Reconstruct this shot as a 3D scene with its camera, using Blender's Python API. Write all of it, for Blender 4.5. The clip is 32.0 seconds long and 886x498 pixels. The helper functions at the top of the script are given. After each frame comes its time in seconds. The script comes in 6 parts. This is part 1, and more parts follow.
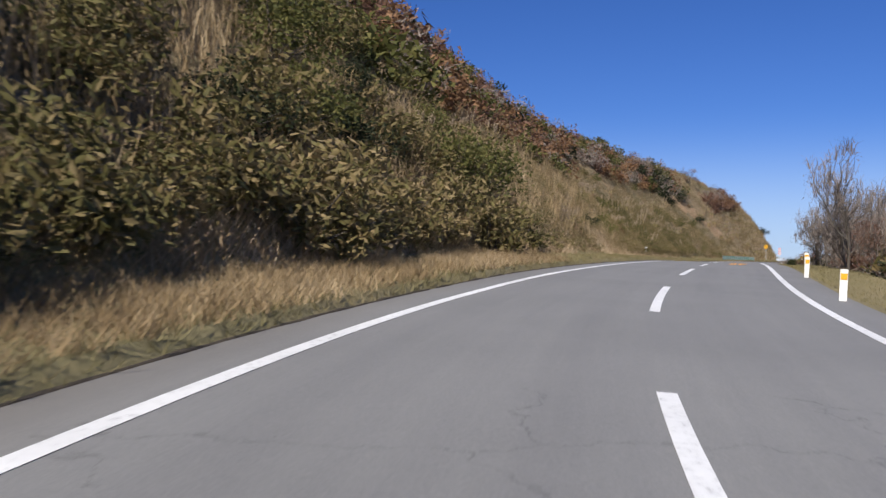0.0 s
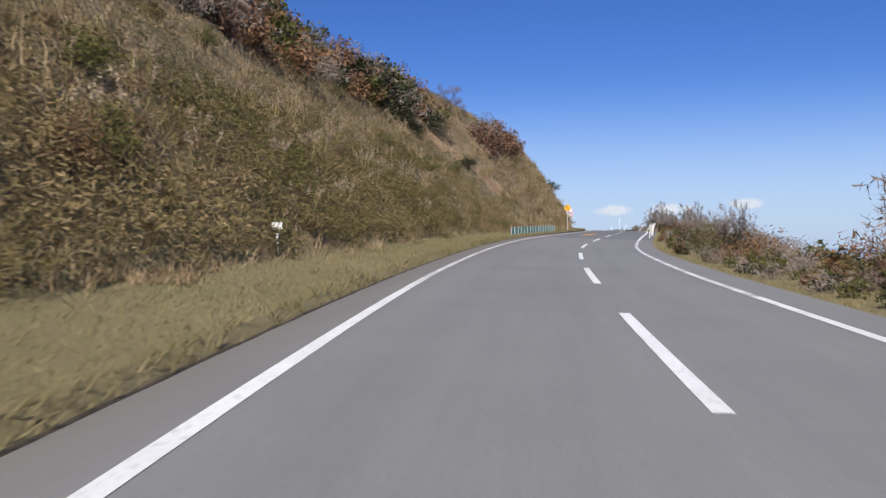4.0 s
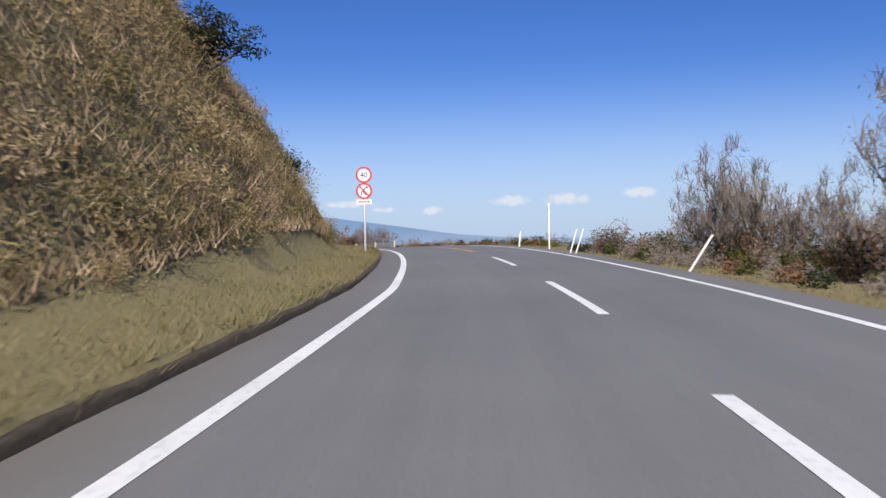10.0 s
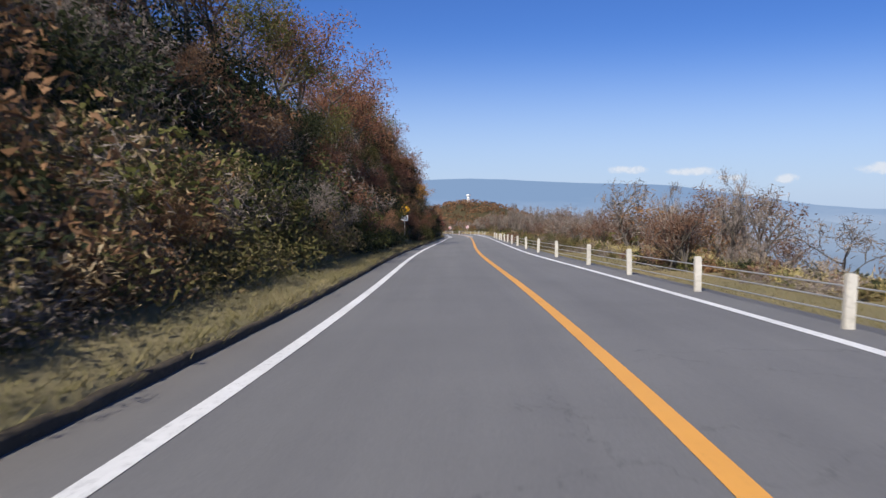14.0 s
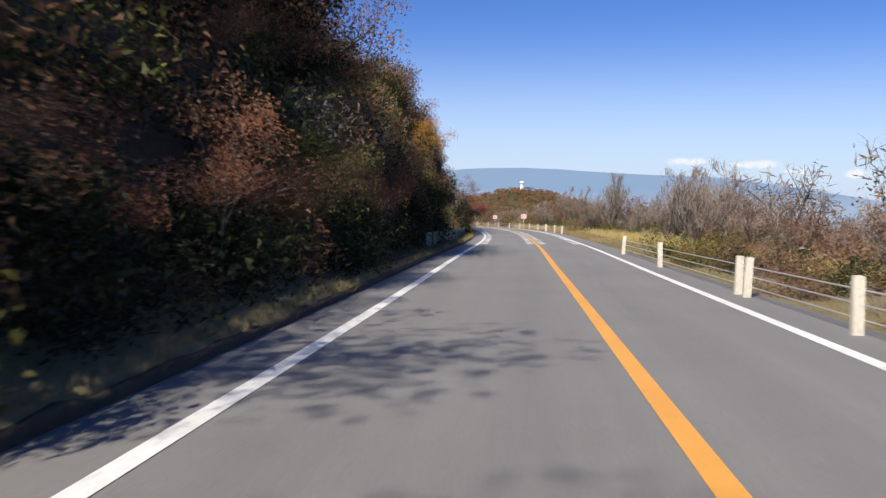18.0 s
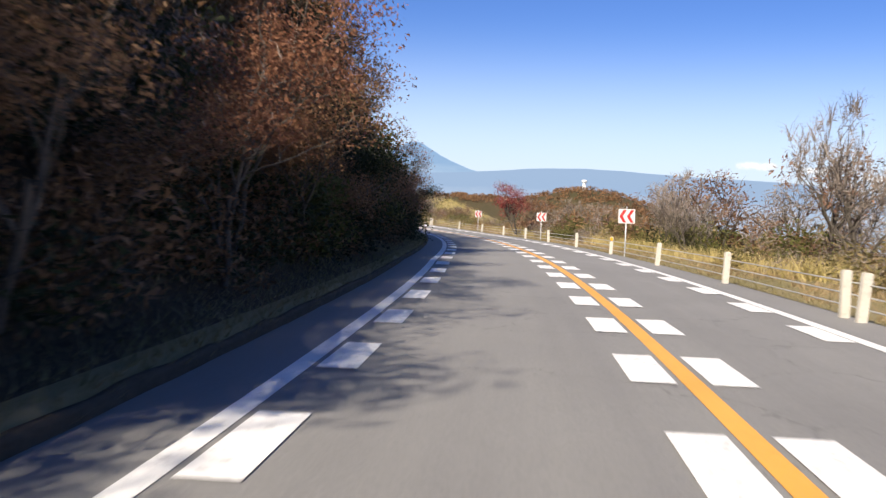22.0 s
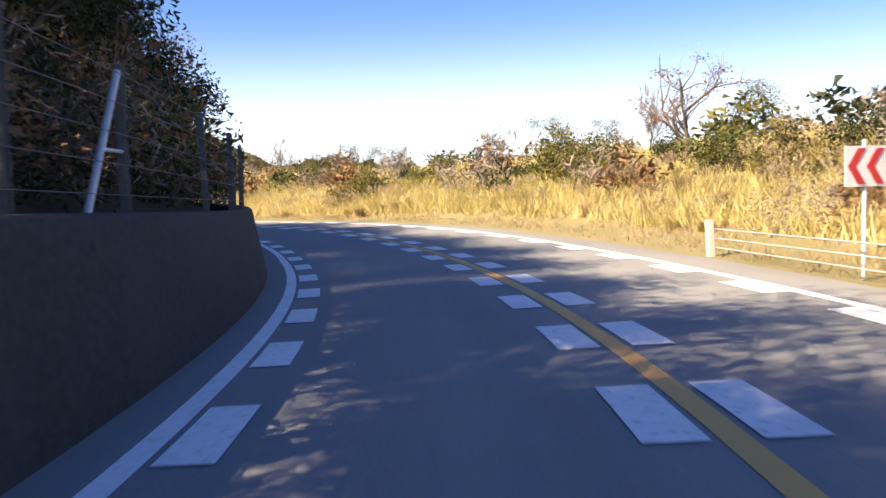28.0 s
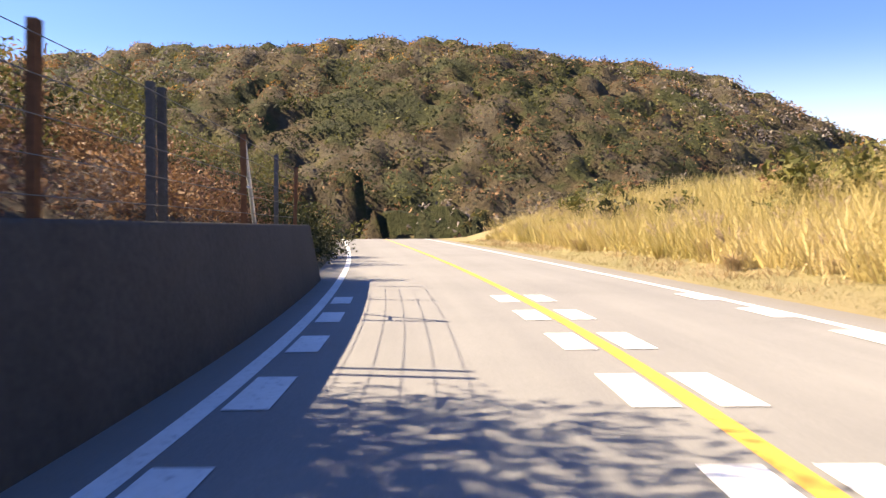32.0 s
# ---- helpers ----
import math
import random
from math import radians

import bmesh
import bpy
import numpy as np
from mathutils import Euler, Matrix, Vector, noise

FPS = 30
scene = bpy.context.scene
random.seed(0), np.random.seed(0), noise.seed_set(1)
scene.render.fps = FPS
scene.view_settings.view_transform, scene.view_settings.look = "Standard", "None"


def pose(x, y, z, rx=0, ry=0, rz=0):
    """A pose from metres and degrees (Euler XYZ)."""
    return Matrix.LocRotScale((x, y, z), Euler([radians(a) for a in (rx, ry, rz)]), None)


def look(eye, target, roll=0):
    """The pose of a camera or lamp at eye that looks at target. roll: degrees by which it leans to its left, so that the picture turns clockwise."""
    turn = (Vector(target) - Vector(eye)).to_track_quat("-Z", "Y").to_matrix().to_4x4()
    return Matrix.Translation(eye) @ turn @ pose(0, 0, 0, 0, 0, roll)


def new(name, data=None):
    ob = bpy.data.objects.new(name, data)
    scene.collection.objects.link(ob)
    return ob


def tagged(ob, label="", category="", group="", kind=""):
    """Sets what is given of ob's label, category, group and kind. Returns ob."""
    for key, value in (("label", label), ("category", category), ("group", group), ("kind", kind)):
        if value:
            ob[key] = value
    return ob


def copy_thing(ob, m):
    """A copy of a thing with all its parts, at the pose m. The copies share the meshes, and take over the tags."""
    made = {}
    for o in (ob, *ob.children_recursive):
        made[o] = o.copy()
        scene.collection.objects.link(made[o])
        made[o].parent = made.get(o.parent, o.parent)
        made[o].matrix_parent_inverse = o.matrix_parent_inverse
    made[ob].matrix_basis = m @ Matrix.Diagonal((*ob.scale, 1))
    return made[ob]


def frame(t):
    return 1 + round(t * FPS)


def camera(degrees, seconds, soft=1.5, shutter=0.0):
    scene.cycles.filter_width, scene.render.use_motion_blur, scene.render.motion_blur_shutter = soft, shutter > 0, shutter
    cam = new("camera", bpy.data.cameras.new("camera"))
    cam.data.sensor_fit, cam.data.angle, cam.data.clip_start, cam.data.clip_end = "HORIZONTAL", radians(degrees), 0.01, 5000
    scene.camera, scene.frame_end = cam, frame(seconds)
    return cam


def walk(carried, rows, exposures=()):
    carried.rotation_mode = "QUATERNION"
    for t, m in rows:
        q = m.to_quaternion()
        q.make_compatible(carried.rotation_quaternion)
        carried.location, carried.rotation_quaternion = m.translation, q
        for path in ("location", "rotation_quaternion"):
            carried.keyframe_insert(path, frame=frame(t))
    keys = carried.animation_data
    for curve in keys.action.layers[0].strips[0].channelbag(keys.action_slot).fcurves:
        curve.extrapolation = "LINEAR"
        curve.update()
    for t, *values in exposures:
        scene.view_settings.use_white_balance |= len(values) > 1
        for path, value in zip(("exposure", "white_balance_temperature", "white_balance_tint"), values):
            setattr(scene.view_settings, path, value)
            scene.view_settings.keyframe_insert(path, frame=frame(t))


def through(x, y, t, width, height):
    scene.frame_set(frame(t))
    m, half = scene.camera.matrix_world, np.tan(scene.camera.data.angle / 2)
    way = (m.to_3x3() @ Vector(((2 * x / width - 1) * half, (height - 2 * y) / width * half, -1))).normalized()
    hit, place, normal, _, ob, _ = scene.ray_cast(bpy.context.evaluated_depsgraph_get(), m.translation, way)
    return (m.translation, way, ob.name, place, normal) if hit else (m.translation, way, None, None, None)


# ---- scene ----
cam = camera(54.50, 32.0, soft=1.4, shutter=0.15)
# seconds, place, pitch, lean, heading
PATH = [
    (0.0, -0.25, -8.52, 0.742, 1.44, -1.41, 12.30),
    (0.5, -0.71, -2.72, 1.092, 2.05, -0.73, 7.81),
    (1.0, -0.73, 3.19, 1.419, 2.08, 0.35, 3.53),
    (1.5, -0.40, 9.57, 1.738, 1.31, 0.89, 0.49),
    (2.0, 0.21, 16.37, 2.035, 1.01, 0.89, -0.60),
    (2.5, 0.97, 23.57, 2.303, 0.26, 0.71, -1.11),
    (3.0, 1.82, 31.15, 2.534, -0.35, 0.48, -1.66),
    (3.5, 2.74, 39.07, 2.736, -0.67, 0.32, -2.00),
    (4.0, 3.78, 47.30, 2.909, -0.89, 0.07, -2.74),
    (4.5, 5.01, 55.77, 3.060, -0.88, -0.11, -3.85),
    (5.0, 6.45, 64.44, 3.196, -0.94, -0.09, -4.84),
    (5.5, 8.09, 73.16, 3.326, -0.74, 0.69, -5.95),
    (6.0, 9.82, 81.68, 3.462, -0.93, 1.11, -7.23),
    (6.5, 11.56, 89.86, 3.606, -0.93, 0.97, -8.47),
    (7.0, 13.36, 97.32, 3.764, -0.90, -0.53, -10.14),
    (7.5, 15.40, 104.68, 3.938, -0.95, 0.08, -11.05),
    (8.0, 17.59, 112.04, 4.093, -0.34, 0.01, -11.71),
    (8.5, 19.80, 119.26, 4.226, -0.96, 0.87, -11.95),
    (9.0, 21.98, 126.16, 4.349, -1.19, 1.09, -11.84),
    (9.5, 24.23, 133.48, 4.480, -1.36, 0.89, -10.99),
    (10.0, 26.25, 140.91, 4.612, -1.48, 1.11, -9.42),
    (10.5, 27.94, 148.78, 4.710, -1.64, 2.06, -7.22),
    (11.0, 29.32, 156.86, 4.754, -1.58, 1.57, -4.70),
    (11.5, 30.51, 165.50, 4.773, -1.65, 1.37, -2.16),
    (12.0, 31.40, 174.37, 4.788, -1.92, 0.84, 0.54),
    (12.5, 31.81, 183.09, 4.745, -2.23, 0.28, 3.45),
    (13.0, 31.76, 191.41, 4.628, -2.69, -0.38, 6.60),
    (13.5, 31.36, 199.36, 4.469, -3.05, -0.91, 9.78),
    (14.0, 30.48, 207.25, 4.248, -3.37, 0.30, 12.92),
    (14.5, 29.08, 215.32, 3.969, -3.81, 0.10, 15.24),
    (15.0, 27.35, 223.65, 3.681, -3.95, -0.03, 16.48),
    (15.5, 25.42, 232.18, 3.387, -4.02, -0.14, 17.05),
    (16.0, 23.44, 240.90, 3.083, -4.08, -0.23, 16.76),
    (16.5, 21.54, 249.75, 2.771, -4.13, -0.30, 16.14),
    (17.0, 19.71, 258.68, 2.456, -3.89, -0.28, 16.21),
    (17.5, 17.94, 267.63, 2.139, -4.13, -0.74, 16.20),
    (18.0, 16.17, 276.52, 1.813, -4.11, -0.83, 16.43),
    (18.5, 14.39, 285.23, 1.485, -4.22, -1.19, 16.54),
    (19.0, 12.69, 293.55, 1.185, -4.28, -1.07, 16.51),
    (19.5, 10.98, 301.78, 0.903, -4.20, -0.90, 16.54),
    (20.0, 9.31, 309.96, 0.604, -4.24, -0.96, 16.73),
    (20.5, 7.58, 318.11, 0.283, -4.57, -1.01, 17.30),
    (21.0, 5.84, 326.14, -0.017, -4.38, -1.16, 17.93),
    (21.5, 3.90, 334.37, -0.286, -4.18, -1.72, 19.05),
    (22.0, 1.77, 342.61, -0.537, -4.24, -2.12, 20.40),
    (22.5, -0.46, 350.70, -0.800, -4.21, -1.43, 21.34),
    (23.0, -2.85, 358.64, -1.074, -4.09, -0.83, 22.66),
    (23.5, -5.46, 366.48, -1.356, -4.21, -0.88, 24.29),
    (24.0, -8.20, 373.93, -1.638, -4.44, -1.18, 25.79),
    (24.5, -11.06, 380.99, -1.917, -4.65, 0.03, 27.18),
    (25.0, -14.10, 387.77, -2.194, -4.40, 0.36, 29.54),
    (25.5, -17.38, 394.35, -2.455, -4.10, 0.60, 32.36),
    (26.0, -21.00, 400.78, -2.689, -3.90, 0.90, 35.41),
    (26.5, -25.03, 407.13, -2.899, -3.69, 1.12, 38.38),
    (27.0, -29.54, 413.47, -3.073, -3.85, 0.88, 41.23),
    (27.5, -34.39, 419.51, -3.206, -3.73, 1.35, 44.70),
    (28.0, -39.01, 424.53, -3.330, -4.20, 1.68, 49.09),
    (28.5, -43.50, 428.54, -3.453, -4.22, 1.69, 54.07),
    (29.0, -48.08, 431.89, -3.571, -3.75, 2.31, 58.89),
    (29.5, -53.20, 434.98, -3.659, -3.63, 1.99, 64.47),
    (30.0, -59.02, 437.80, -3.708, -3.60, 2.03, 69.91),
    (30.5, -65.09, 440.11, -3.709, -3.25, 1.30, 75.11),
    (31.0, -71.35, 441.79, -3.730, -2.69, 0.82, 79.61),
    (31.5, -78.37, 442.97, -3.787, -2.56, 0.84, 84.42),
    (32.0, -85.72, 443.67, -3.883, -2.27, -0.10, 89.19),
]
EXPOSURES = [(0.0, 0.28, 6450, 10), (14.0, 0.28, 6450, 10), (17.0, 0.42, 6800, 10), (20.0, 0.75, 7200, 10), (24.0, 0.9, 7600, 11), (26.5, 1.4, 8200, 11), (28.0, 1.75, 8800, 12), (30.5, 2.0, 9200, 13), (32.0, 1.85, 8900, 13)]
walk(cam, [(t, pose(x, y, z, 90 + p, r, w)) for t, x, y, z, p, r, w in PATH], EXPOSURES)

# the road's centre line: bend in 1e-5 per metre, grade and bank in 1e-4, lane widths in cm, at even steps from START
START = -24.40
BEND = [
    -1336, -1372, -1401, -1306, -904, -434, -137, -13, 23, -82, -186, -204, -205, -203, -202, -392, -577, -312,
    -133, -50, 79, 295, 506, 549, 367, 349, 330, 520, 724, 802, 801, 846, 662, 268, 173, 90, -65, -141, -125, -69,
    -50, 4, 27, 22, 58, -61, 26, 73, 61, 187, 268, 208, 246, 371, 385, 446, 448, 483, 633, 719, 706, 660, 695,
    1019, 1419, 1401, 1304, 1600, 1808, 1369, 934, 1000, 808, 356, 189, 133, 106, 90, 78, 68, 60, 52]
GRADE = [
    607, 611, 443, 282, 185, 140, 156, 227, 175, 181, 30, 25, -165, -345, -334, -343, -344, -374, -330, -394,
    -290, -333, -357, -375, -284, -148, -206, 0, -123, -148, -116, -91, -71]
BANK = [
    272, 314, 388, 204, 110, 98, 205, 338, 194, 137, 158, 67, -128, -78, -77, -102, -152, -150, -125, -171, -165,
    -66, 31, 61, 45, -73, -231, -295, -67, -61, -40, -26, -18]
LANE_LEFT = [
    354, 294, 274, 361, 418, 402, 291, 326, 308, 295, 290, 288, 287, 311, 249, 267, 339, 337, 328, 337]
LANE_RIGHT = [
    275, 261, 261, 237, 266, 247, 281, 269, 260, 219, 209, 215, 231, 235, 239, 240, 305, 321, 332, 341]
BEND_STEP, GRADE_STEP, LANE_STEP = 7.32, 18.30, 30.50

# ---- light ----
SUN_AZ, SUN_EL = radians(168), radians(41)   # azimuth from +y towards -x
world = bpy.data.worlds.new("world")
scene.world = world
world.use_nodes = True
wn = world.node_tree
sky = wn.nodes.new("ShaderNodeTexSky")
sky.sky_type, sky.sun_disc = "NISHITA", False
sky.sun_elevation, sky.sun_rotation = SUN_EL, -SUN_AZ
sky.altitude, sky.air_density, sky.dust_density, sky.ozone_density = 1200, 1.0, 0.8, 1.2
deep = wn.nodes.new("ShaderNodeHueSaturation")
deep.inputs["Saturation"].default_value = 1.22
wn.links.new(sky.outputs[0], deep.inputs["Color"])
clear = wn.nodes.new("ShaderNodeMix")
clear.data_type, clear.blend_type = "RGBA", "MULTIPLY"
clear.inputs["Factor"].default_value, clear.inputs["B"].default_value = 1.0, (0.65, 0.86, 1.45, 1)
wn.links.new(deep.outputs[0], clear.inputs["A"])
wn.links.new(clear.outputs["Result"], wn.nodes["Background"].inputs[0])
wn.nodes["Background"].inputs[1].default_value = 0.058
sun_way = Vector((-math.sin(SUN_AZ) * math.cos(SUN_EL), math.cos(SUN_AZ) * math.cos(SUN_EL), math.sin(SUN_EL)))
sun = new("sun", bpy.data.lights.new("sun", "SUN"))
sun.data.energy, sun.data.angle, sun.data.color = 5.0, radians(0.53), (1.0, 0.94, 0.85)
sun.matrix_world = look(sun_way * 100, (0, 0, 0))


# ---- materials ----
def material(name, rough=0.8, metal=0.0):
    m = bpy.data.materials.new(name)
    m.use_nodes = True
    b = m.node_tree.nodes["Principled BSDF"]
    b.inputs["Roughness"].default_value, b.inputs["Metallic"].default_value = rough, metal
    return m, m.node_tree.nodes, m.node_tree.links, b


def ramp(nodes, stops):
    r = nodes.new("ShaderNodeValToRGB")
    e = r.color_ramp.elements
    while len(e) < len(stops):
        e.new(0.5)
    for el, (at, col) in zip(e, stops):
        el.position, el.color = at, (*col, 1)
    return r


def noise_node(nodes, links, scale, detail=4, rough=0.6, coords=None):
    n = nodes.new("ShaderNodeTexNoise")
    n.inputs["Scale"].default_value, n.inputs["Detail"].default_value, n.inputs["Roughness"].default_value = scale, detail, rough
    if coords is not None:
        links.new(coords, n.inputs["Vector"])
    return n


def bump(nodes, links, bsdf, height, strength, distance):
    b = nodes.new("ShaderNodeBump")
    b.inputs["Strength"].default_value, b.inputs["Distance"].default_value = strength, distance
    links.new(height, b.inputs["Height"])
    links.new(b.outputs[0], bsdf.inputs["Normal"])


def surface(name, big, fine, big_scale, fine_scale, rough=0.85, relief=0.3, depth=0.02, metal=0.0, mix=0.5):
    """Two-scale surface: stains over a ramp of colours, grain over another, with relief."""
    m, n, l, b = material(name, rough, metal)
    b.inputs["Specular IOR Level"].default_value = 0.5 if rough < 0.8 else 0.2
    co = n.new("ShaderNodeNewGeometry").outputs["Position"]
    n1, n2 = noise_node(n, l, big_scale, 5, 0.6, co), noise_node(n, l, fine_scale, 6, 0.7, co)
    r1, r2 = ramp(n, big), ramp(n, fine)
    l.new(n1.outputs[0], r1.inputs[0])
    l.new(n2.outputs[0], r2.inputs[0])
    mx = n.new("ShaderNodeMix")
    mx.data_type = "RGBA"
    mx.inputs["Factor"].default_value = mix
    l.new(r1.outputs[0], mx.inputs["A"])
    l.new(r2.outputs[0], mx.inputs["B"])
    l.new(mx.outputs["Result"], b.inputs["Base Color"])
    bump(n, l, b, n2.outputs[0], relief, depth)
    return m


def leaves(name, stops, patch=0.25, through=0.25, rough=0.6):
    """Foliage: each leaf or blade picks its tint, patches shift it over the ground, light shines through."""
    m, n, l, b = material(name, rough)
    b.inputs["Specular IOR Level"].default_value = 0.15
    g = n.new("ShaderNodeNewGeometry")
    n1 = noise_node(n, l, patch, 3, 0.6, g.outputs["Position"])
    a = n.new("ShaderNodeMath")
    a.operation = "MULTIPLY_ADD"
    a.inputs[1].default_value = 0.55
    l.new(g.outputs["Random Per Island"], a.inputs[0])
    s = n.new("ShaderNodeMath")
    s.operation = "MULTIPLY_ADD"
    s.inputs[1].default_value, s.inputs[2].default_value = 1.1, -0.33
    l.new(n1.outputs[0], s.inputs[0])
    l.new(s.outputs[0], a.inputs[2])
    r = ramp(n, stops)
    l.new(a.outputs[0], r.inputs[0])
    l.new(r.outputs[0], b.inputs["Base Color"])
    t = n.new("ShaderNodeBsdfTranslucent")
    l.new(r.outputs[0], t.inputs["Color"])
    mx = n.new("ShaderNodeMixShader")
    mx.inputs[0].default_value = through
    l.new(b.outputs[0], mx.inputs[1])
    l.new(t.outputs[0], mx.inputs[2])
    l.new(mx.outputs[0], n["Material Output"].inputs["Surface"])
    return m


def asphalt():
    """Worn asphalt: stains, stone grain, wheel tracks, patched lengths, cracks; the UV map holds metres across and along."""
    m, n, l, b = material("asphalt", 0.8)
    co = n.new("ShaderNodeNewGeometry").outputs["Position"]
    uv = n.new("ShaderNodeUVMap")
    uv.uv_map = "lane"
    xy = n.new("ShaderNodeSeparateXYZ")
    l.new(uv.outputs[0], xy.inputs[0])

    def calc(op, a, b_=None, c=None):
        q = n.new("ShaderNodeMath")
        q.operation = op
        for i, v in enumerate((a, b_, c)):
            if v is None:
                continue
            if isinstance(v, (int, float)):
                q.inputs[i].default_value = v
            else:
                l.new(v, q.inputs[i])
        return q.outputs[0]

    def blend(kind, fac, a, b_):
        q = n.new("ShaderNodeMix")
        q.data_type, q.blend_type = "RGBA", kind
        for i, v in (("Factor", fac), ("A", a), ("B", b_)):
            if isinstance(v, (int, float, tuple)):
                q.inputs[i].default_value = v
            else:
                l.new(v, q.inputs[i])
        return q.outputs["Result"]

    stain, grain = noise_node(n, l, 0.2, 6, 0.65, co), noise_node(n, l, 45, 5, 0.75, co)
    r1 = ramp(n, [(0.28, (0.16, 0.16, 0.159)), (0.5, (0.205, 0.205, 0.202)), (0.72, (0.24, 0.239, 0.233))])
    r2 = ramp(n, [(0.3, (0.12, 0.12, 0.119)), (0.55, (0.205, 0.2, 0.193)), (0.8, (0.32, 0.31, 0.29))])
    l.new(stain.outputs[0], r1.inputs[0])
    l.new(grain.outputs[0], r2.inputs[0])
    col = blend("MIX", 0.5, r1.outputs[0], r2.outputs[0])
    # streaks drawn out along the road, and the two wheel tracks of each lane
    st = n.new("ShaderNodeCombineXYZ")
    l.new(calc("MULTIPLY", xy.outputs[0], 2.2), st.inputs[0])
    l.new(calc("MULTIPLY", xy.outputs[1], 0.07), st.inputs[1])
    streak = noise_node(n, l, 1.0, 5, 0.7, st.outputs[0])
    r3 = ramp(n, [(0.3, (0.93, 0.93, 0.94)), (0.7, (1.06, 1.06, 1.05))])
    l.new(streak.outputs[0], r3.inputs[0])
    col = blend("MULTIPLY", 1.0, col, r3.outputs[0])
    track = calc("COSINE", calc("MULTIPLY", calc("SUBTRACT", calc("ABSOLUTE", xy.outputs[0]), 0.75), 4.0))
    col = blend("MULTIPLY", calc("MULTIPLY", calc("MAXIMUM", track, 0.0), 0.3), col, (0.86, 0.86, 0.87, 1))
    # newer, darker surfacing laid in lengths
    newer = calc("MULTIPLY", calc("GREATER_THAN", xy.outputs[1], 107.0), calc("MINIMUM", calc("MAXIMUM", calc("MULTIPLY_ADD", xy.outputs[1], -0.011, 3.5), 0.0), 1.0))
    col = blend("MULTIPLY", newer, col, (0.78, 0.78, 0.8, 1))
    # tar-dark cracks in places
    vo = n.new("ShaderNodeTexVoronoi")
    vo.feature = "DISTANCE_TO_EDGE"
    vo.inputs["Scale"].default_value = 0.42
    warp = noise_node(n, l, 1.6, 4, 0.6, co)
    wm = n.new("ShaderNodeVectorMath")
    wm.operation = "MULTIPLY_ADD"
    wm.inputs[1].default_value = (1.1, 1.1, 1.1)
    l.new(warp.outputs["Color"], wm.inputs[0])
    l.new(co, wm.inputs[2])
    l.new(wm.outputs[0], vo.inputs["Vector"])
    where = noise_node(n, l, 0.07, 2, 0.5, co)
    crack = calc("MULTIPLY", calc("LESS_THAN", vo.outputs["Distance"], 0.0045), calc("GREATER_THAN", where.outputs[0], 0.62))
    col = blend("MULTIPLY", calc("MULTIPLY", crack, 0.45), col, (0.45, 0.45, 0.46, 1))
    # grit and dust at the edges of the carriageway
    edge = calc("MULTIPLY", calc("SMOOTH_MAX", calc("SUBTRACT", calc("ABSOLUTE", xy.outputs[0]), 3.1), 0.0, 0.2), grain.outputs[0])
    col = blend("MIX", calc("MINIMUM", edge, 0.6), col, (0.15, 0.125, 0.09, 1))
    l.new(col, b.inputs["Base Color"])
    bump(n, l, b, grain.outputs[0], 0.45, 0.008)
    return m


ASPHALT = asphalt()
WHITE_PAINT = surface("white_paint", [(0.3, (0.55, 0.55, 0.54)), (0.6, (0.8, 0.8, 0.79))], [(0.34, (0.2, 0.2, 0.2)), (0.44, (0.72, 0.72, 0.71)), (0.6, (0.8, 0.8, 0.79))], 0.5, 14, 0.6, 0.2, 0.004)
YELLOW_PAINT = surface("yellow_paint", [(0.3, (0.6, 0.27, 0.04)), (0.6, (0.72, 0.35, 0.06))], [(0.3, (0.38, 0.19, 0.05)), (0.42, (0.72, 0.34, 0.06))], 0.7, 18, 0.6, 0.2, 0.004)
# stained concrete, taken darker for the shade the wall stands in
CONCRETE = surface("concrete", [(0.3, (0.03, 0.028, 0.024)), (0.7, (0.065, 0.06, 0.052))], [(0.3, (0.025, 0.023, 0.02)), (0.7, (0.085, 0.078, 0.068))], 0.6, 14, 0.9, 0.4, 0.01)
DRY_EARTH = surface("dry_earth", [(0.3, (0.11, 0.105, 0.05)), (0.5, (0.2, 0.16, 0.09)), (0.7, (0.27, 0.2, 0.125))], [(0.36, (0.06, 0.05, 0.026)), (0.5, (0.23, 0.185, 0.11)), (0.66, (0.43, 0.345, 0.22))], 0.22, 5, 0.95, 1.0, 0.25)
LAWN = surface("lawn", [(0.3, (0.18, 0.16, 0.07)), (0.7, (0.3, 0.235, 0.135))], [(0.3, (0.12, 0.11, 0.045)), (0.7, (0.31, 0.26, 0.14))], 0.25, 22, 0.95, 0.8, 0.05)
SOIL = surface("soil", [(0.3, (0.06, 0.05, 0.035)), (0.7, (0.1, 0.08, 0.055))], [(0.3, (0.03, 0.025, 0.02)), (0.7, (0.14, 0.11, 0.08))], 0.5, 12, 0.95, 0.8, 0.05)
SCRUB = surface("scrub", [(0.3, (0.04, 0.042, 0.016)), (0.5, (0.085, 0.062, 0.03)), (0.75, (0.06, 0.058, 0.022))], [(0.3, (0.025, 0.026, 0.01)), (0.7, (0.11, 0.085, 0.042))], 0.03, 0.5, 0.95, 1.0, 0.6)
BARK = surface("bark", [(0.3, (0.06, 0.05, 0.04)), (0.7, (0.14, 0.12, 0.1))], [(0.3, (0.04, 0.035, 0.03)), (0.7, (0.18, 0.155, 0.13))], 2, 30, 0.9, 0.6, 0.01)
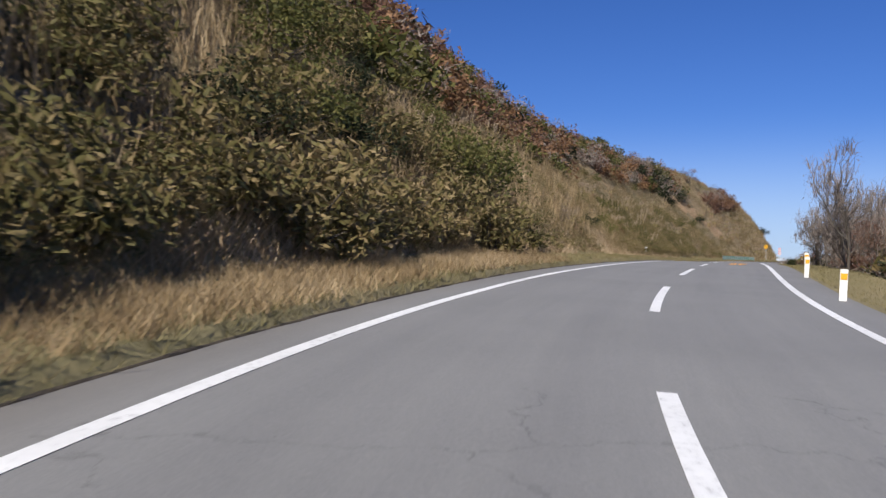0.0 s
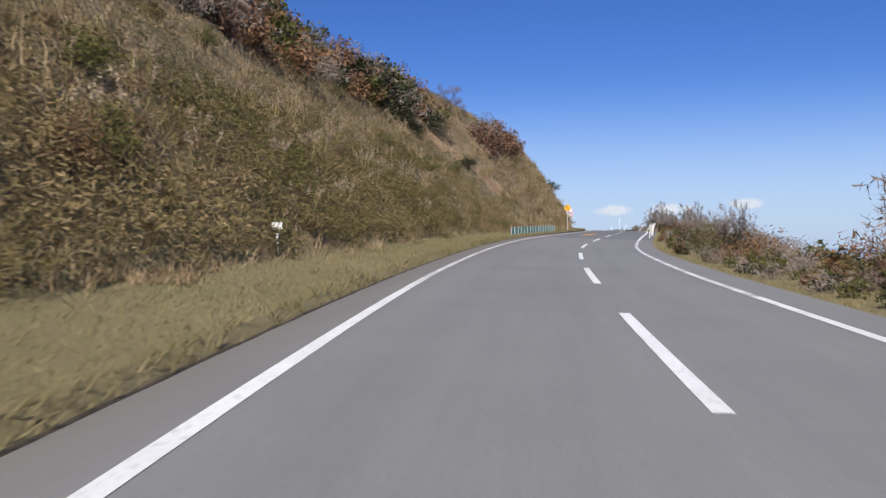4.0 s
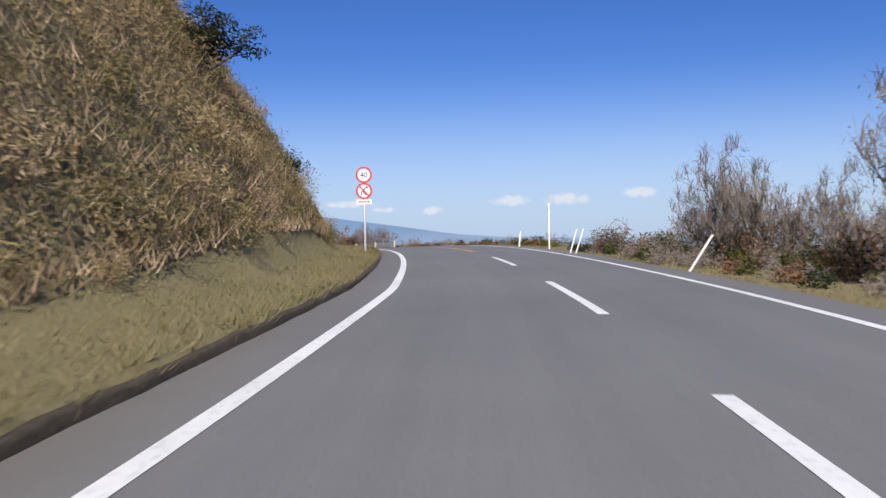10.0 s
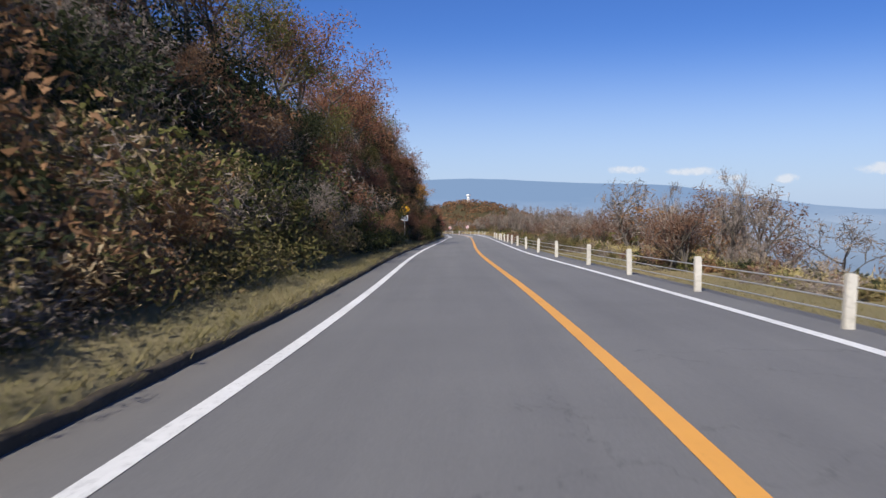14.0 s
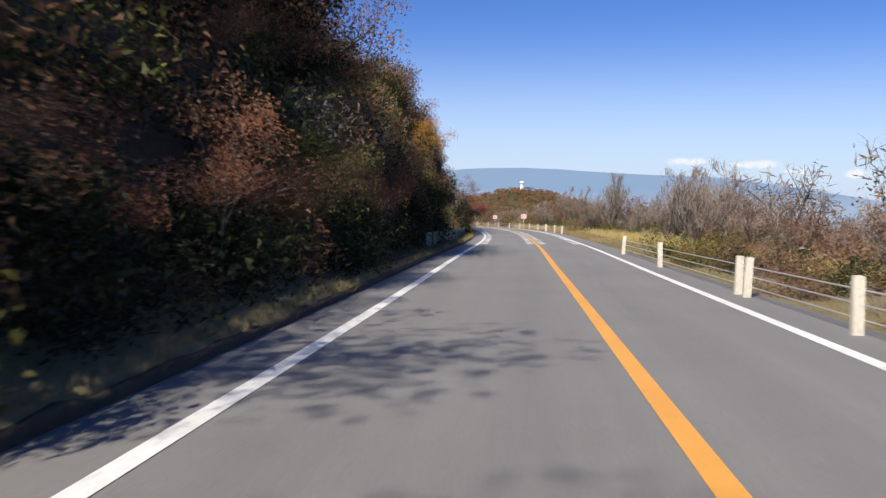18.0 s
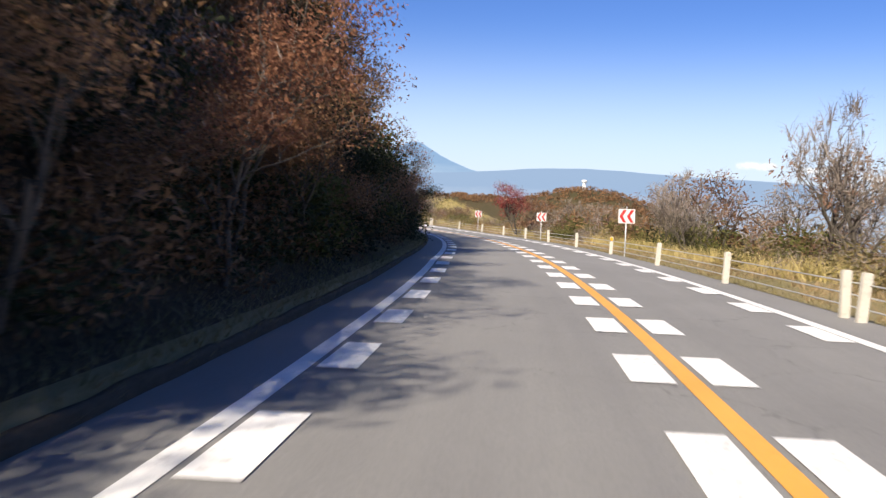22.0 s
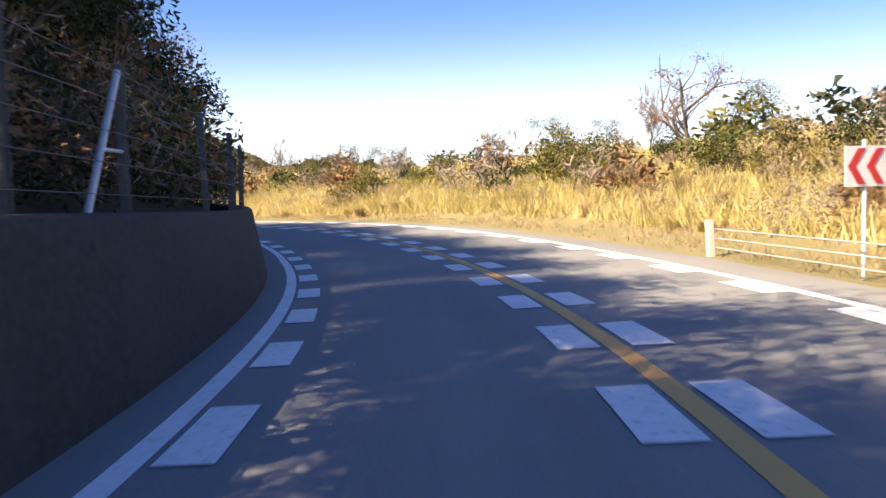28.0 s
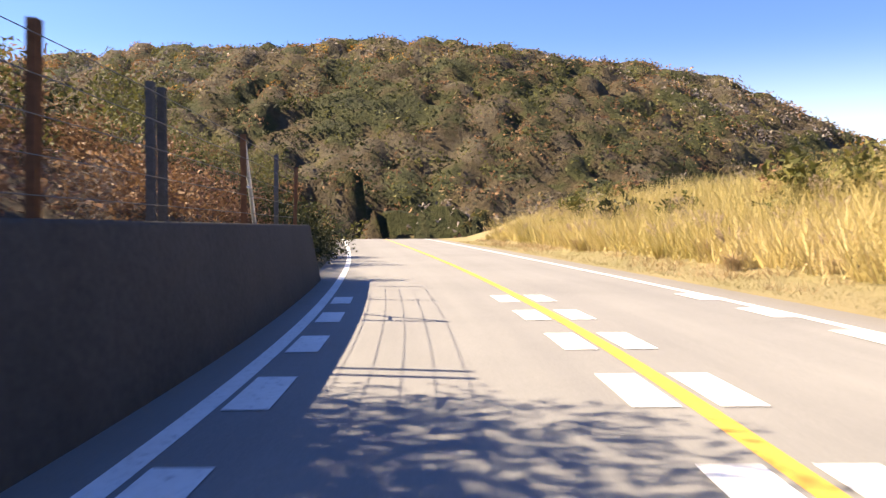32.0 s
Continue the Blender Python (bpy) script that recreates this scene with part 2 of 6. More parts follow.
GALVANISED = surface("galvanised_steel", [(0.3, (0.45, 0.46, 0.47)), (0.7, (0.6, 0.6, 0.6))], [(0.3, (0.4, 0.41, 0.42)), (0.7, (0.62, 0.62, 0.62))], 2, 25, 0.5, 0.1, 0.002, 0.5)
POST_WHITE = surface("post_white", [(0.3, (0.62, 0.61, 0.57)), (0.7, (0.8, 0.79, 0.76))], [(0.3, (0.5, 0.48, 0.44)), (0.5, (0.8, 0.79, 0.76))], 3, 20, 0.6, 0.2, 0.004)
DRY_GRASS = leaves("dry_grass", [(0.0, (0.13, 0.095, 0.045)), (0.35, (0.28, 0.195, 0.11)), (0.65, (0.42, 0.315, 0.195)), (1.0, (0.58, 0.465, 0.325))], 0.12)
GOLD_GRASS = leaves("gold_grass", [(0.0, (0.22, 0.2, 0.065)), (0.4, (0.43, 0.35, 0.14)), (0.8, (0.57, 0.46, 0.23)), (1.0, (0.64, 0.55, 0.33))], 0.12)
PLUME = leaves("plume", [(0.0, (0.3, 0.22, 0.14)), (1.0, (0.52, 0.42, 0.3))], 0.2, 0.3)
BAMBOO = leaves("bamboo_grass", [(0.0, (0.05, 0.055, 0.018)), (0.4, (0.14, 0.12, 0.045)), (0.7, (0.25, 0.185, 0.09)), (1.0, (0.4, 0.3, 0.17))], 0.1)
WEED = leaves("dry_weed", [(0.0, (0.17, 0.115, 0.055)), (0.5, (0.34, 0.245, 0.135)), (1.0, (0.54, 0.425, 0.265))], 0.25)
PINK_GRASS = leaves("pink_grass", [(0.0, (0.24, 0.16, 0.1)), (0.5, (0.4, 0.28, 0.19)), (1.0, (0.55, 0.42, 0.3))], 0.2, 0.3)
LEAF_OLIVE = leaves("leaf_olive", [(0.0, (0.042, 0.05, 0.015)), (0.5, (0.1, 0.102, 0.03)), (1.0, (0.21, 0.18, 0.062))], 0.1)
# near-black green: dark plants, and leaves darkened for shade inside the wood
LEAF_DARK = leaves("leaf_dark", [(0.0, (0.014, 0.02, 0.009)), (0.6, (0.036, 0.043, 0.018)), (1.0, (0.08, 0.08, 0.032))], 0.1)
LEAF_BROWN = leaves("leaf_brown", [(0.0, (0.09, 0.055, 0.03)), (0.5, (0.21, 0.115, 0.06)), (1.0, (0.36, 0.21, 0.11))], 0.15)
LEAF_RED = leaves("leaf_red", [(0.0, (0.085, 0.045, 0.032)), (0.5, (0.18, 0.1, 0.068)), (1.0, (0.3, 0.185, 0.125))], 0.15)
LEAF_RUSSET = leaves("leaf_russet", [(0.0, (0.11, 0.05, 0.034)), (0.5, (0.25, 0.115, 0.065)), (1.0, (0.38, 0.2, 0.12))], 0.15)
LEAF_CRIMSON = leaves("leaf_crimson", [(0.0, (0.13, 0.03, 0.035)), (0.5, (0.28, 0.065, 0.06)), (1.0, (0.4, 0.15, 0.12))], 0.15)
LEAF_ORANGE = leaves("leaf_orange", [(0.0, (0.2, 0.1, 0.03)), (0.5, (0.4, 0.2, 0.04)), (1.0, (0.55, 0.33, 0.08))], 0.15)
TWIG = leaves("twig", [(0.0, (0.11, 0.09, 0.075)), (0.5, (0.22, 0.18, 0.155)), (1.0, (0.36, 0.31, 0.27))], 0.2, 0.05, 0.9)
VERGE_BLADE = leaves("verge_blade", [(0.0, (0.13, 0.12, 0.045)), (0.5, (0.235, 0.2, 0.095)), (1.0, (0.37, 0.29, 0.17))], 0.2)
RED_EARTH = surface("red_earth", [(0.3, (0.24, 0.15, 0.085)), (0.7, (0.38, 0.26, 0.155))], [(0.3, (0.16, 0.1, 0.055)), (0.7, (0.46, 0.33, 0.2))], 0.5, 5, 0.95, 1.0, 0.1)
POST_CREAM = surface("post_cream", [(0.3, (0.38, 0.355, 0.31)), (0.7, (0.58, 0.55, 0.49))], [(0.3, (0.28, 0.26, 0.22)), (0.5, (0.58, 0.55, 0.49))], 2.5, 16, 0.75, 0.3, 0.006)
CANOPY = surface("canopy", [(0.36, (0.018, 0.026, 0.01)), (0.45, (0.045, 0.052, 0.018)), (0.53, (0.08, 0.055, 0.032)), (0.6, (0.1, 0.08, 0.06)), (0.7, (0.11, 0.095, 0.035))], [(0.35, (0.012, 0.015, 0.006)), (0.5, (0.05, 0.045, 0.02)), (0.68, (0.11, 0.09, 0.05))], 0.09, 1.6, 0.95, 1.0, 0.8, mix=0.35)
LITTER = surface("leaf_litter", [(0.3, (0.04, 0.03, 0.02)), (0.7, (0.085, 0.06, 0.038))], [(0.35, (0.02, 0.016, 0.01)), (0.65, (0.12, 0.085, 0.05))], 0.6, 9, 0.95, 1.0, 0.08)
WHITE_WORN = surface("worn_white_paint", [(0.35, (0.3, 0.3, 0.29)), (0.6, (0.75, 0.75, 0.74))], [(0.42, (0.12, 0.12, 0.12)), (0.5, (0.6, 0.6, 0.59)), (0.62, (0.78, 0.78, 0.77))], 0.8, 7, 0.7, 0.3, 0.005)
WEATHERED = surface("weathered_steel", [(0.3, (0.07, 0.07, 0.07)), (0.7, (0.15, 0.15, 0.145))], [(0.3, (0.06, 0.06, 0.06)), (0.7, (0.17, 0.165, 0.16))], 2, 25, 0.7, 0.2, 0.003, 0.15)

# ---- the road's line ----
S = np.arange(START, START + BEND_STEP * (len(BEND) - 1), 0.5)


def even(values, step, k):
    return np.interp(S, START + step * np.arange(len(values)), np.array(values) * k)


def summed(v):
    c = np.concatenate([[0], np.cumsum((v[1:] + v[:-1]) / 2 * 0.5)])
    return c - np.interp(0.0, S, c)


R_TH = summed(even(BEND, BEND_STEP, 1e-5))
R_X, R_Y = summed(-np.sin(R_TH)), summed(np.cos(R_TH))
R_Z = summed(even(GRADE, GRADE_STEP, 1e-4))
R_BANK = even(BANK, GRADE_STEP, 1e-4)
W_LEFT, W_RIGHT = even(LANE_LEFT, LANE_STEP, 0.01), even(LANE_RIGHT, LANE_STEP, 0.01)
S0, S1 = S[0], S[-1]


def left_w(s):
    return np.interp(s, S, W_LEFT)


def right_w(s):
    return np.interp(s, S, W_RIGHT)


def road(s, d, up=0.0):
    """World places s metres along, d metres to the right of the centre line, up above the (banked) road."""
    s, d = np.broadcast_arrays(np.asarray(s, float), np.asarray(d, float))
    over = np.where(s < S0, s - S0, np.where(s > S1, s - S1, 0.0))
    th, x, y, z, b = (np.interp(s, S, v) for v in (R_TH, R_X, R_Y, R_Z, R_BANK))
    return np.stack([x - over * np.sin(th) + d * np.cos(th), y + over * np.cos(th) + d * np.sin(th), z - np.clip(d, -5, 5) * np.tan(b) + up], -1)


def turn(s):
    return float(np.interp(s, S, R_TH))


def smooth(a, b, v):
    t = np.clip((v - a) / (b - a), 0, 1)
    return t * t * (3 - 2 * t)


# ---- meshes ----
def mesh(name, verts, faces, mat=None, sleek=False):
    verts, faces = np.asarray(verts, np.float32).reshape(-1, 3), np.asarray(faces, np.int32)
    me = bpy.data.meshes.new(name)
    n, k = faces.shape
    me.vertices.add(len(verts))
    me.vertices.foreach_set("co", verts.ravel())
    me.loops.add(n * k)
    me.loops.foreach_set("vertex_index", faces.ravel())
    me.polygons.add(n)
    me.polygons.foreach_set("loop_start", np.arange(0, n * k, k, dtype=np.int32))
    if sleek:
        me.polygons.foreach_set("use_smooth", np.ones(n, bool))
    me.update(calc_edges=True)
    if mat:
        me.materials.append(mat)
    return me


def part(name, me, parent, label="", m=None):
    ob = new(name, me)
    ob.parent = parent
    if m is not None:
        ob.matrix_basis = m
    return tagged(ob, label)


def sheet(P):
    """Vertices and quads of a grid of places (n, m, 3)."""
    n, m = P.shape[:2]
    i = np.arange(n * m).reshape(n, m)
    return P.reshape(-1, 3), np.stack([i[:-1, :-1], i[:-1, 1:], i[1:, 1:], i[1:, :-1]], -1).reshape(-1, 4)


def joined(pieces):
    vs, fs, o = [], [], 0
    for v, f in pieces:
        vs.append(np.asarray(v, float).reshape(-1, 3))
        fs.append(np.asarray(f, int) + o)
        o += len(vs[-1])
    return np.concatenate(vs), np.concatenate(fs)


def tube(points, radii, sides=6):
    """A tapered tube along points, quads, closed by its taper."""
    pts, out = np.asarray(points, float), []
    for i, (p, r) in enumerate(zip(pts, radii)):
        a = pts[min(i + 1, len(pts) - 1)] - pts[max(i - 1, 0)]
        a /= np.linalg.norm(a) + 1e-9
        u = np.cross(a, (0.31, 0.87, 0.2))
        u /= np.linalg.norm(u)
        w = np.cross(a, u)
        an = np.arange(sides) * 2 * np.pi / sides
        out.append(p + r * (np.cos(an)[:, None] * u + np.sin(an)[:, None] * w))
    n = len(pts)
    v = np.array(out)
    i = np.arange(n * sides).reshape(n, sides)
    j = np.roll(i, -1, 1)
    return v.reshape(-1, 3), np.stack([i[:-1], j[:-1], j[1:], i[1:]], -1).reshape(-1, 4)


def box(x0, x1, y0, y1, z0, z1, taper=0.0):
    """A box whose top is drawn in by taper."""
    t = taper
    v = [(x0, y0, z0), (x1, y0, z0), (x1, y1, z0), (x0, y1, z0), (x0 + t, y0 + t, z1), (x1 - t, y0 + t, z1), (x1 - t, y1 - t, z1), (x0 + t, y1 - t, z1)]
    return v, [(3, 2, 1, 0), (4, 5, 6, 7), (0, 1, 5, 4), (1, 2, 6, 5), (2, 3, 7, 6), (3, 0, 4, 7)]


def bevelled(boxes, width=0.01, segments=1):
    """One bmesh of boxes with rounded edges, as a mesh."""
    v, f = joined([box(*b) for b in boxes])
    bm = bmesh.new()
    vs = [bm.verts.new(p) for p in v]
    for q in f:
        bm.faces.new([vs[i] for i in q])
    bmesh.ops.bevel(bm, geom=bm.edges[:], offset=width, segments=segments, affect="EDGES")
    me = bpy.data.meshes.new("block")
    bm.to_mesh(me)
    bm.free()
    return me


def painted(me, mat):
    me.materials.append(mat)
    return me


# ---- the ground's shape ----
WALL_FROM, WALL_TO = 420.0, 516.0
FOOT = ([-60, 0, 20, 60, 100, 130, 150, 160, 170, 176, 184, 195, 205, 215, 230, 300, 400, 600], [1.7, 1.7, 2.0, 2.4, 1.6, 2.8, 1.8, 1.25, 1.25, 1.6, 2.2, 2.7, 2.5, 2.0, 1.7, 1.0, 0.9, 0.9])
STEEP = ([-60, 0, 40, 70, 110, 140, 180, 210, 260, 320, 400, 482, 500, 560], [1.1, 1.1, 1.0, 0.95, 1.08, 1.4, 1.6, 1.1, 1.35, 1.4, 1.35, 0.95, 0.4, 0.4])
RIDGE = ([-60, 30, 80, 120, 150, 180, 220, 300, 400, 482, 500, 560], [26, 24, 20, 17, 15, 12, 11, 11, 11, 10, 4, 5])
SHOULDER = 0.75


def left_rise(s, u):
    """Height of the ground u metres left of the edge line."""
    foot, steep, ridge = (np.interp(s, *k) for k in (FOOT, STEEP, RIDGE))
    v = u - SHOULDER
    lawn = 0.13 * smooth(0, 0.1, v) + 0.07 * np.clip(v, 0, foot)
    w = np.maximum(v - foot, 0)
    climb = steep * w * smooth(-0.6, 1.6, w)
    slope = climb / (1 + (climb / ridge) ** 4) ** 0.25
    wall = smooth(WALL_FROM - 3, WALL_FROM, s) * (1 - smooth(WALL_TO - 2, WALL_TO + 2, s))
    behind = 1.2 * smooth(0.1, 0.5, v)
    return lawn * (1 - wall) + slope + wall * behind


def right_rise(s, u):
    v = np.maximum(u - 0.9, 0)
    dip = np.interp(s, [150, 200, 320, 350, 440], [0.34, 0.2, 0.16, 0.07, 0.07])
    fall = -0.08 * smooth(0, 0.4, v) - dip * np.maximum(v - 2.5, 0) - (0.42 - dip) * np.maximum(v - 17, 0)
    fall = np.maximum(fall, -45 + 0 * v)
    bank = smooth(444, 462, s)
    up = 0.05 * np.clip(v, 0, 2.5) + np.minimum(0.3 * np.maximum(v - 2.5, 0), 1.9 + 0.04 * v) - 0.3 * np.maximum(v - 16, 0)
    return fall * (1 - bank) + np.maximum(up, -45) * bank


def ground_at(s, d):
    """Places on the ground at s along, d across, outside the carriageway."""
    s, d = np.broadcast_arrays(np.asarray(s, float), np.asarray(d, float))
    wl, wr = left_w(s), right_w(s)
    rise = np.where(d < 0, left_rise(s, -d - wl), right_rise(s, d - wr))
    return road(s, d, rise)


# ---- road surface, its lines, verges ----
def strip(s, ds, up):
    return np.stack([road(s, d, u) for d, u in zip(ds, up)], 1)


s_road = np.arange(S0 - 30, S1 - 1, 1.0)
wl, wr = left_w(s_road), right_w(s_road)
cols = np.concatenate([np.linspace(-1, 0, 5), np.linspace(0, 1, 5)[1:]])
road_bed = new("road", mesh("road", *sheet(np.stack([road(s_road, np.where(c < 0, (wl + SHOULDER) * c, (wr + 0.9) * c)) for c in cols], 1)), ASPHALT))
lane_uv = road_bed.data.uv_layers.new(name="lane")
lp_ = np.zeros(len(road_bed.data.loops), np.int32)
road_bed.data.loops.foreach_get("vertex_index", lp_)
uv_ = np.stack([np.stack([np.where(c < 0, (wl + SHOULDER) * c, (wr + 0.9) * c) for c in cols], 1).ravel(), np.repeat(s_road, len(cols))], -1)
lane_uv.data.foreach_set("uv", uv_[lp_].astype(np.float32).ravel())
tagged(road_bed, "grey worn asphalt mountain road with painted lines", "road", kind="structure")


def band(name, s, d0, d1, mat, parent, label="", up=0.005):
    n = 3
    P = np.stack([road(s, d0 + (d1 - d0) * k / (n - 1), up) for k in range(n)], 1)
    return part(name, mesh(name, *sheet(P), mat), parent, label)


for a, b, worn_l, worn_r in ((s_road[0], 62.0, 0, 0), (62.0, 107.0, 1, 1), (107.0, s_road[-1], 0, 0)):
    ss = np.append(np.arange(a, b - 0.2, 1.0), b)
    wl, wr = left_w(ss), right_w(ss)
    band("edge_line", ss, -wl - 0.08, -wl + 0.08, WHITE_WORN if worn_l else WHITE_PAINT, road_bed, "worn and broken white edge line" if worn_l else "white solid edge line along the hillside")
    band("edge_line", ss, wr - 0.08, wr + 0.08, WHITE_WORN if worn_r else WHITE_PAINT, road_bed, "worn and broken white edge line" if worn_r else "white solid edge line along the valley side")

# ---- ground ----
s_g = np.arange(S0 - 30, S1 - 1, 1.0)
left_u = np.concatenate([[0.0, 0.12, 0.3, 0.8, 1.4, 2.0, 2.7], np.arange(3.4, 20, 0.7), np.arange(20.5, 45, 2.0)])


def rough_ground(P, amount, size):
    h = np.array([noise.fractal(Vector(p) * size, 0.8, 2.0, 4) for p in P.reshape(-1, 3)]).reshape(P.shape[:2])
    P[..., 2] += h * amount
    return P


def side_sheet(side, us, rough_from):
    wl_, wr_ = left_w(s_g), right_w(s_g)
    cols_ = []
    for u in us:
        d = -(wl_ + SHOULDER + u) if side < 0 else wr_ + 0.9 + u
        cols_.append(ground_at(s_g, d))
    P = np.stack(cols_, 1)
    Q = rough_ground(rough_ground(P.copy(), 0.5, 0.35), 0.28, 1.1)
    k = smooth(rough_from, rough_from + 2.5, np.asarray(us))[None, :, None]
    return P * (1 - k) + Q * k


hill_P = side_sheet(-1, left_u, 2.6)
hill_mesh = mesh("hillside", *sheet(hill_P), DRY_EARTH, True)
hill_mesh.materials.append(LAWN)
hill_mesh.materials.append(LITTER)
foot_s = np.interp(s_g, *FOOT)
on_lawn = (left_u[None, :-1] < foot_s[:-1, None] + 0.4) & (s_g[:-1, None] < WALL_FROM)
# leaf litter under the wood; past 296 m it darkens the shaded verge too
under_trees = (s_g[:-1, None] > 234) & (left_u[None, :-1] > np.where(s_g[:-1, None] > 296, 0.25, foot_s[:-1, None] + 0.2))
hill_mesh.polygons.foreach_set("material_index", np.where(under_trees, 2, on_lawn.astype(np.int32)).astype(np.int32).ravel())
hill = new("hillside", hill_mesh)
tagged(hill, "steep hillside of dry earth above the road", "hillside", kind="structure")
valley_u = np.concatenate([[0.0, 0.2, 0.5, 1.0, 1.6, 2.4], np.arange(3.2, 30, 1.3)])
valley_P = side_sheet(1, valley_u, 2.0)
valley = new("verge", mesh("verge", *sheet(valley_P), LAWN, True))
tagged(valley, "grassy verge falling away on the valley side", "verge", kind="structure")

# one sheet of land to the horizon, under the verges
near = np.stack([R_X, R_Y], -1)[::4]


def land_height(x, y):
    """Land away from the road: the hill on one side, the valley on the other, a wooded hill beyond the bend."""
    q = np.stack([x, y], -1)
    out_s, out_d, out_m = np.empty(len(q)), np.empty(len(q)), np.empty(len(q))
    for a in range(0, len(q), 4000):
        dd = ((q[a:a + 4000, None, :] - near[None]) ** 2).sum(-1)
        i = dd.argmin(1)
        k = i * 4
        th = R_TH[k]
        out_s[a:a + 4000] = S[k]
        out_d[a:a + 4000] = (q[a:a + 4000, 0] - R_X[k]) * np.cos(th) + (q[a:a + 4000, 1] - R_Y[k]) * np.sin(th)
        out_m[a:a + 4000] = np.sqrt(dd[np.arange(len(i)), i])
    d = np.sign(out_d) * np.maximum(np.abs(out_d), np.where(np.abs(out_d) < out_m * 0.5, out_m, 0))
    z = ground_at(out_s, d)[:, 2]
    base = np.interp(out_s, S, R_Z)
    z = np.where((d > -44) & (d < 27), np.minimum(z, base) - 4.5, z - 0.9)
    far = smooth(120, 900, out_m)
    z = z * (1 - far) - 160 * far
    for hx, hy, wx, wy, hh, flat, fold in HILLS:
        e = np.exp(-np.abs((x - hx) / wx) ** 2 - np.abs((y - hy) / wy) ** flat)
        top = -30 + (hh + 30) * e - 180 * (1 - smooth(0.05, 0.35, e))
        if fold:
            on = np.flatnonzero(e > 0.05)
            top[on] += fold * e[on] * np.array([noise.fractal(Vector((x[k] * 0.022, y[k] * 0.022, 2.3)), 0.9, 2.0, 3) for k in on])
        z = np.maximum(z, top)
    return z


# place, half widths, height, how flat along y, depth of the folds
HILLS = [(-292, 420, 84, 156, 33, 3, 4), (-238, 560, 45, 70, 1.5, 2, 3), (-142, 1080, 75, 80, 0, 2, 0), (-225, 1000, 110, 110, -9, 2, 0)]
gx = np.concatenate([[-4600, -3000, -1800, -1200, -850, -650, -500], np.arange(-420, 110, 5.0), [130, 180, 260, 400, 650, 1000, 1800, 3000, 4600]])
gy = np.concatenate([[-4600, -3000, -1500, -700, -350, -180], np.arange(-100, 640, 5.0), [660, 700, 760, 830], np.arange(880, 1240, 20.0), [1300, 1700, 2300, 3200, 4600]])
GX, GY = np.meshgrid(gx, gy, indexing="ij")
land_P = np.stack([GX, GY, land_height(GX.ravel(), GY.ravel()).reshape(GX.shape)], -1)
# soften the folds of the land far from the road
flat_ = land_P[..., :2].reshape(-1, 2)
away = np.concatenate([np.sqrt(((flat_[k:k + 4000, None] - near[None, ::3]) ** 2).sum(-1)).min(1) for k in range(0, len(flat_), 4000)]).reshape(GX.shape)
soft_ = smooth(48, 70, away)[1:-1, 1:-1]
hill_zone = np.exp(-((GX + 292) / 110) ** 2 - ((GY - 405) / 260) ** 2)[1:-1, 1:-1] > 0.3
soft_ = np.where(hill_zone | (GY[1:-1, 1:-1] > 850), 0, soft_)
for _ in range(60):
    zc = land_P[..., 2]
    mean_ = (zc[:-2, 1:-1] + zc[2:, 1:-1] + zc[1:-1, :-2] + zc[1:-1, 2:]) / 4
    land_P[1:-1, 1:-1, 2] += (mean_ - zc[1:-1, 1:-1]) * soft_ * 0.8
land = new("ground", mesh("ground", *sheet(land_P), SCRUB, True))
tagged(land, "scrub-covered mountain land reaching the horizon", "ground", kind="structure")

# kerb of dark weathered concrete between asphalt and grass
s_k = np.arange(S0 - 20, WALL_FROM, 0.4)
chip = np.array([(noise.noise(Vector((q * 1.3, 1.0, 0))), noise.noise(Vector((q * 1.7, 9.0, 0)))) for q in s_k])
kerb_prof = [(0.0, -0.05), (0.0, 0.1), (0.025, 0.125), (0.075, 0.13), (0.09, 0.0)]
kerb_P = np.stack([road(s_k, -left_w(s_k) - SHOULDER + 0.02 - u + 0.03 * chip[:, 0] * (h > 0), (h + 0.05) * np.interp(s_k, [100, 140], [0.55, 1.0]) * (1 + 0.28 * chip[:, 1]) - 0.08) for u, h in kerb_prof], 1)
kerb_bed = new("kerb_line", mesh("kerb_line", *sheet(kerb_P), SOIL))
tagged(kerb_bed, "dark mossy concrete kerb along the hillside verge", "kerb", kind="structure")

# eroded patch of red earth on the slope
scar_s, scar_u = np.arange(111.5, 126.1, 0.5), np.arange(4.2, 10.6, 0.4)
fs_, fu_ = np.interp(scar_s, s_g, np.arange(len(s_g))), np.interp(scar_u, left_u, np.arange(len(left_u)))
ia_, ja_ = fs_.astype(int)[:, None], fu_.astype(int)[None, :]
ka_, la_ = (fs_[:, None] - ia_)[..., None], (fu_[None, :] - ja_)[..., None]
Q = (hill_P[ia_, ja_] * (1 - ka_) + hill_P[ia_ + 1, ja_] * ka_) * (1 - la_) + (hill_P[ia_, ja_ + 1] * (1 - ka_) + hill_P[ia_ + 1, ja_ + 1] * ka_) * la_
Q[..., 2] += 0.06
v_, f_ = sheet(Q)
c_ = v_[f_].mean(1)
fi, fj = np.divmod(np.arange(len(f_)), Q.shape[1] - 1)
sc_, uc_ = scar_s[fi], scar_u[fj]
want = 1.0 - np.abs(uc_ - (8.2 - 0.33 * (sc_ - 115))) / 2.1 - np.abs(sc_ - 118.5) / 9 + 0.75 * np.array([noise.noise(Vector(p) * 0.55) for p in c_])
patch = new("bare_earth", mesh("bare_earth", v_, f_[want > 0.02], RED_EARTH, True))
tagged(patch, "eroded red-brown earth scar on the slope", "bare earth", kind="structure")

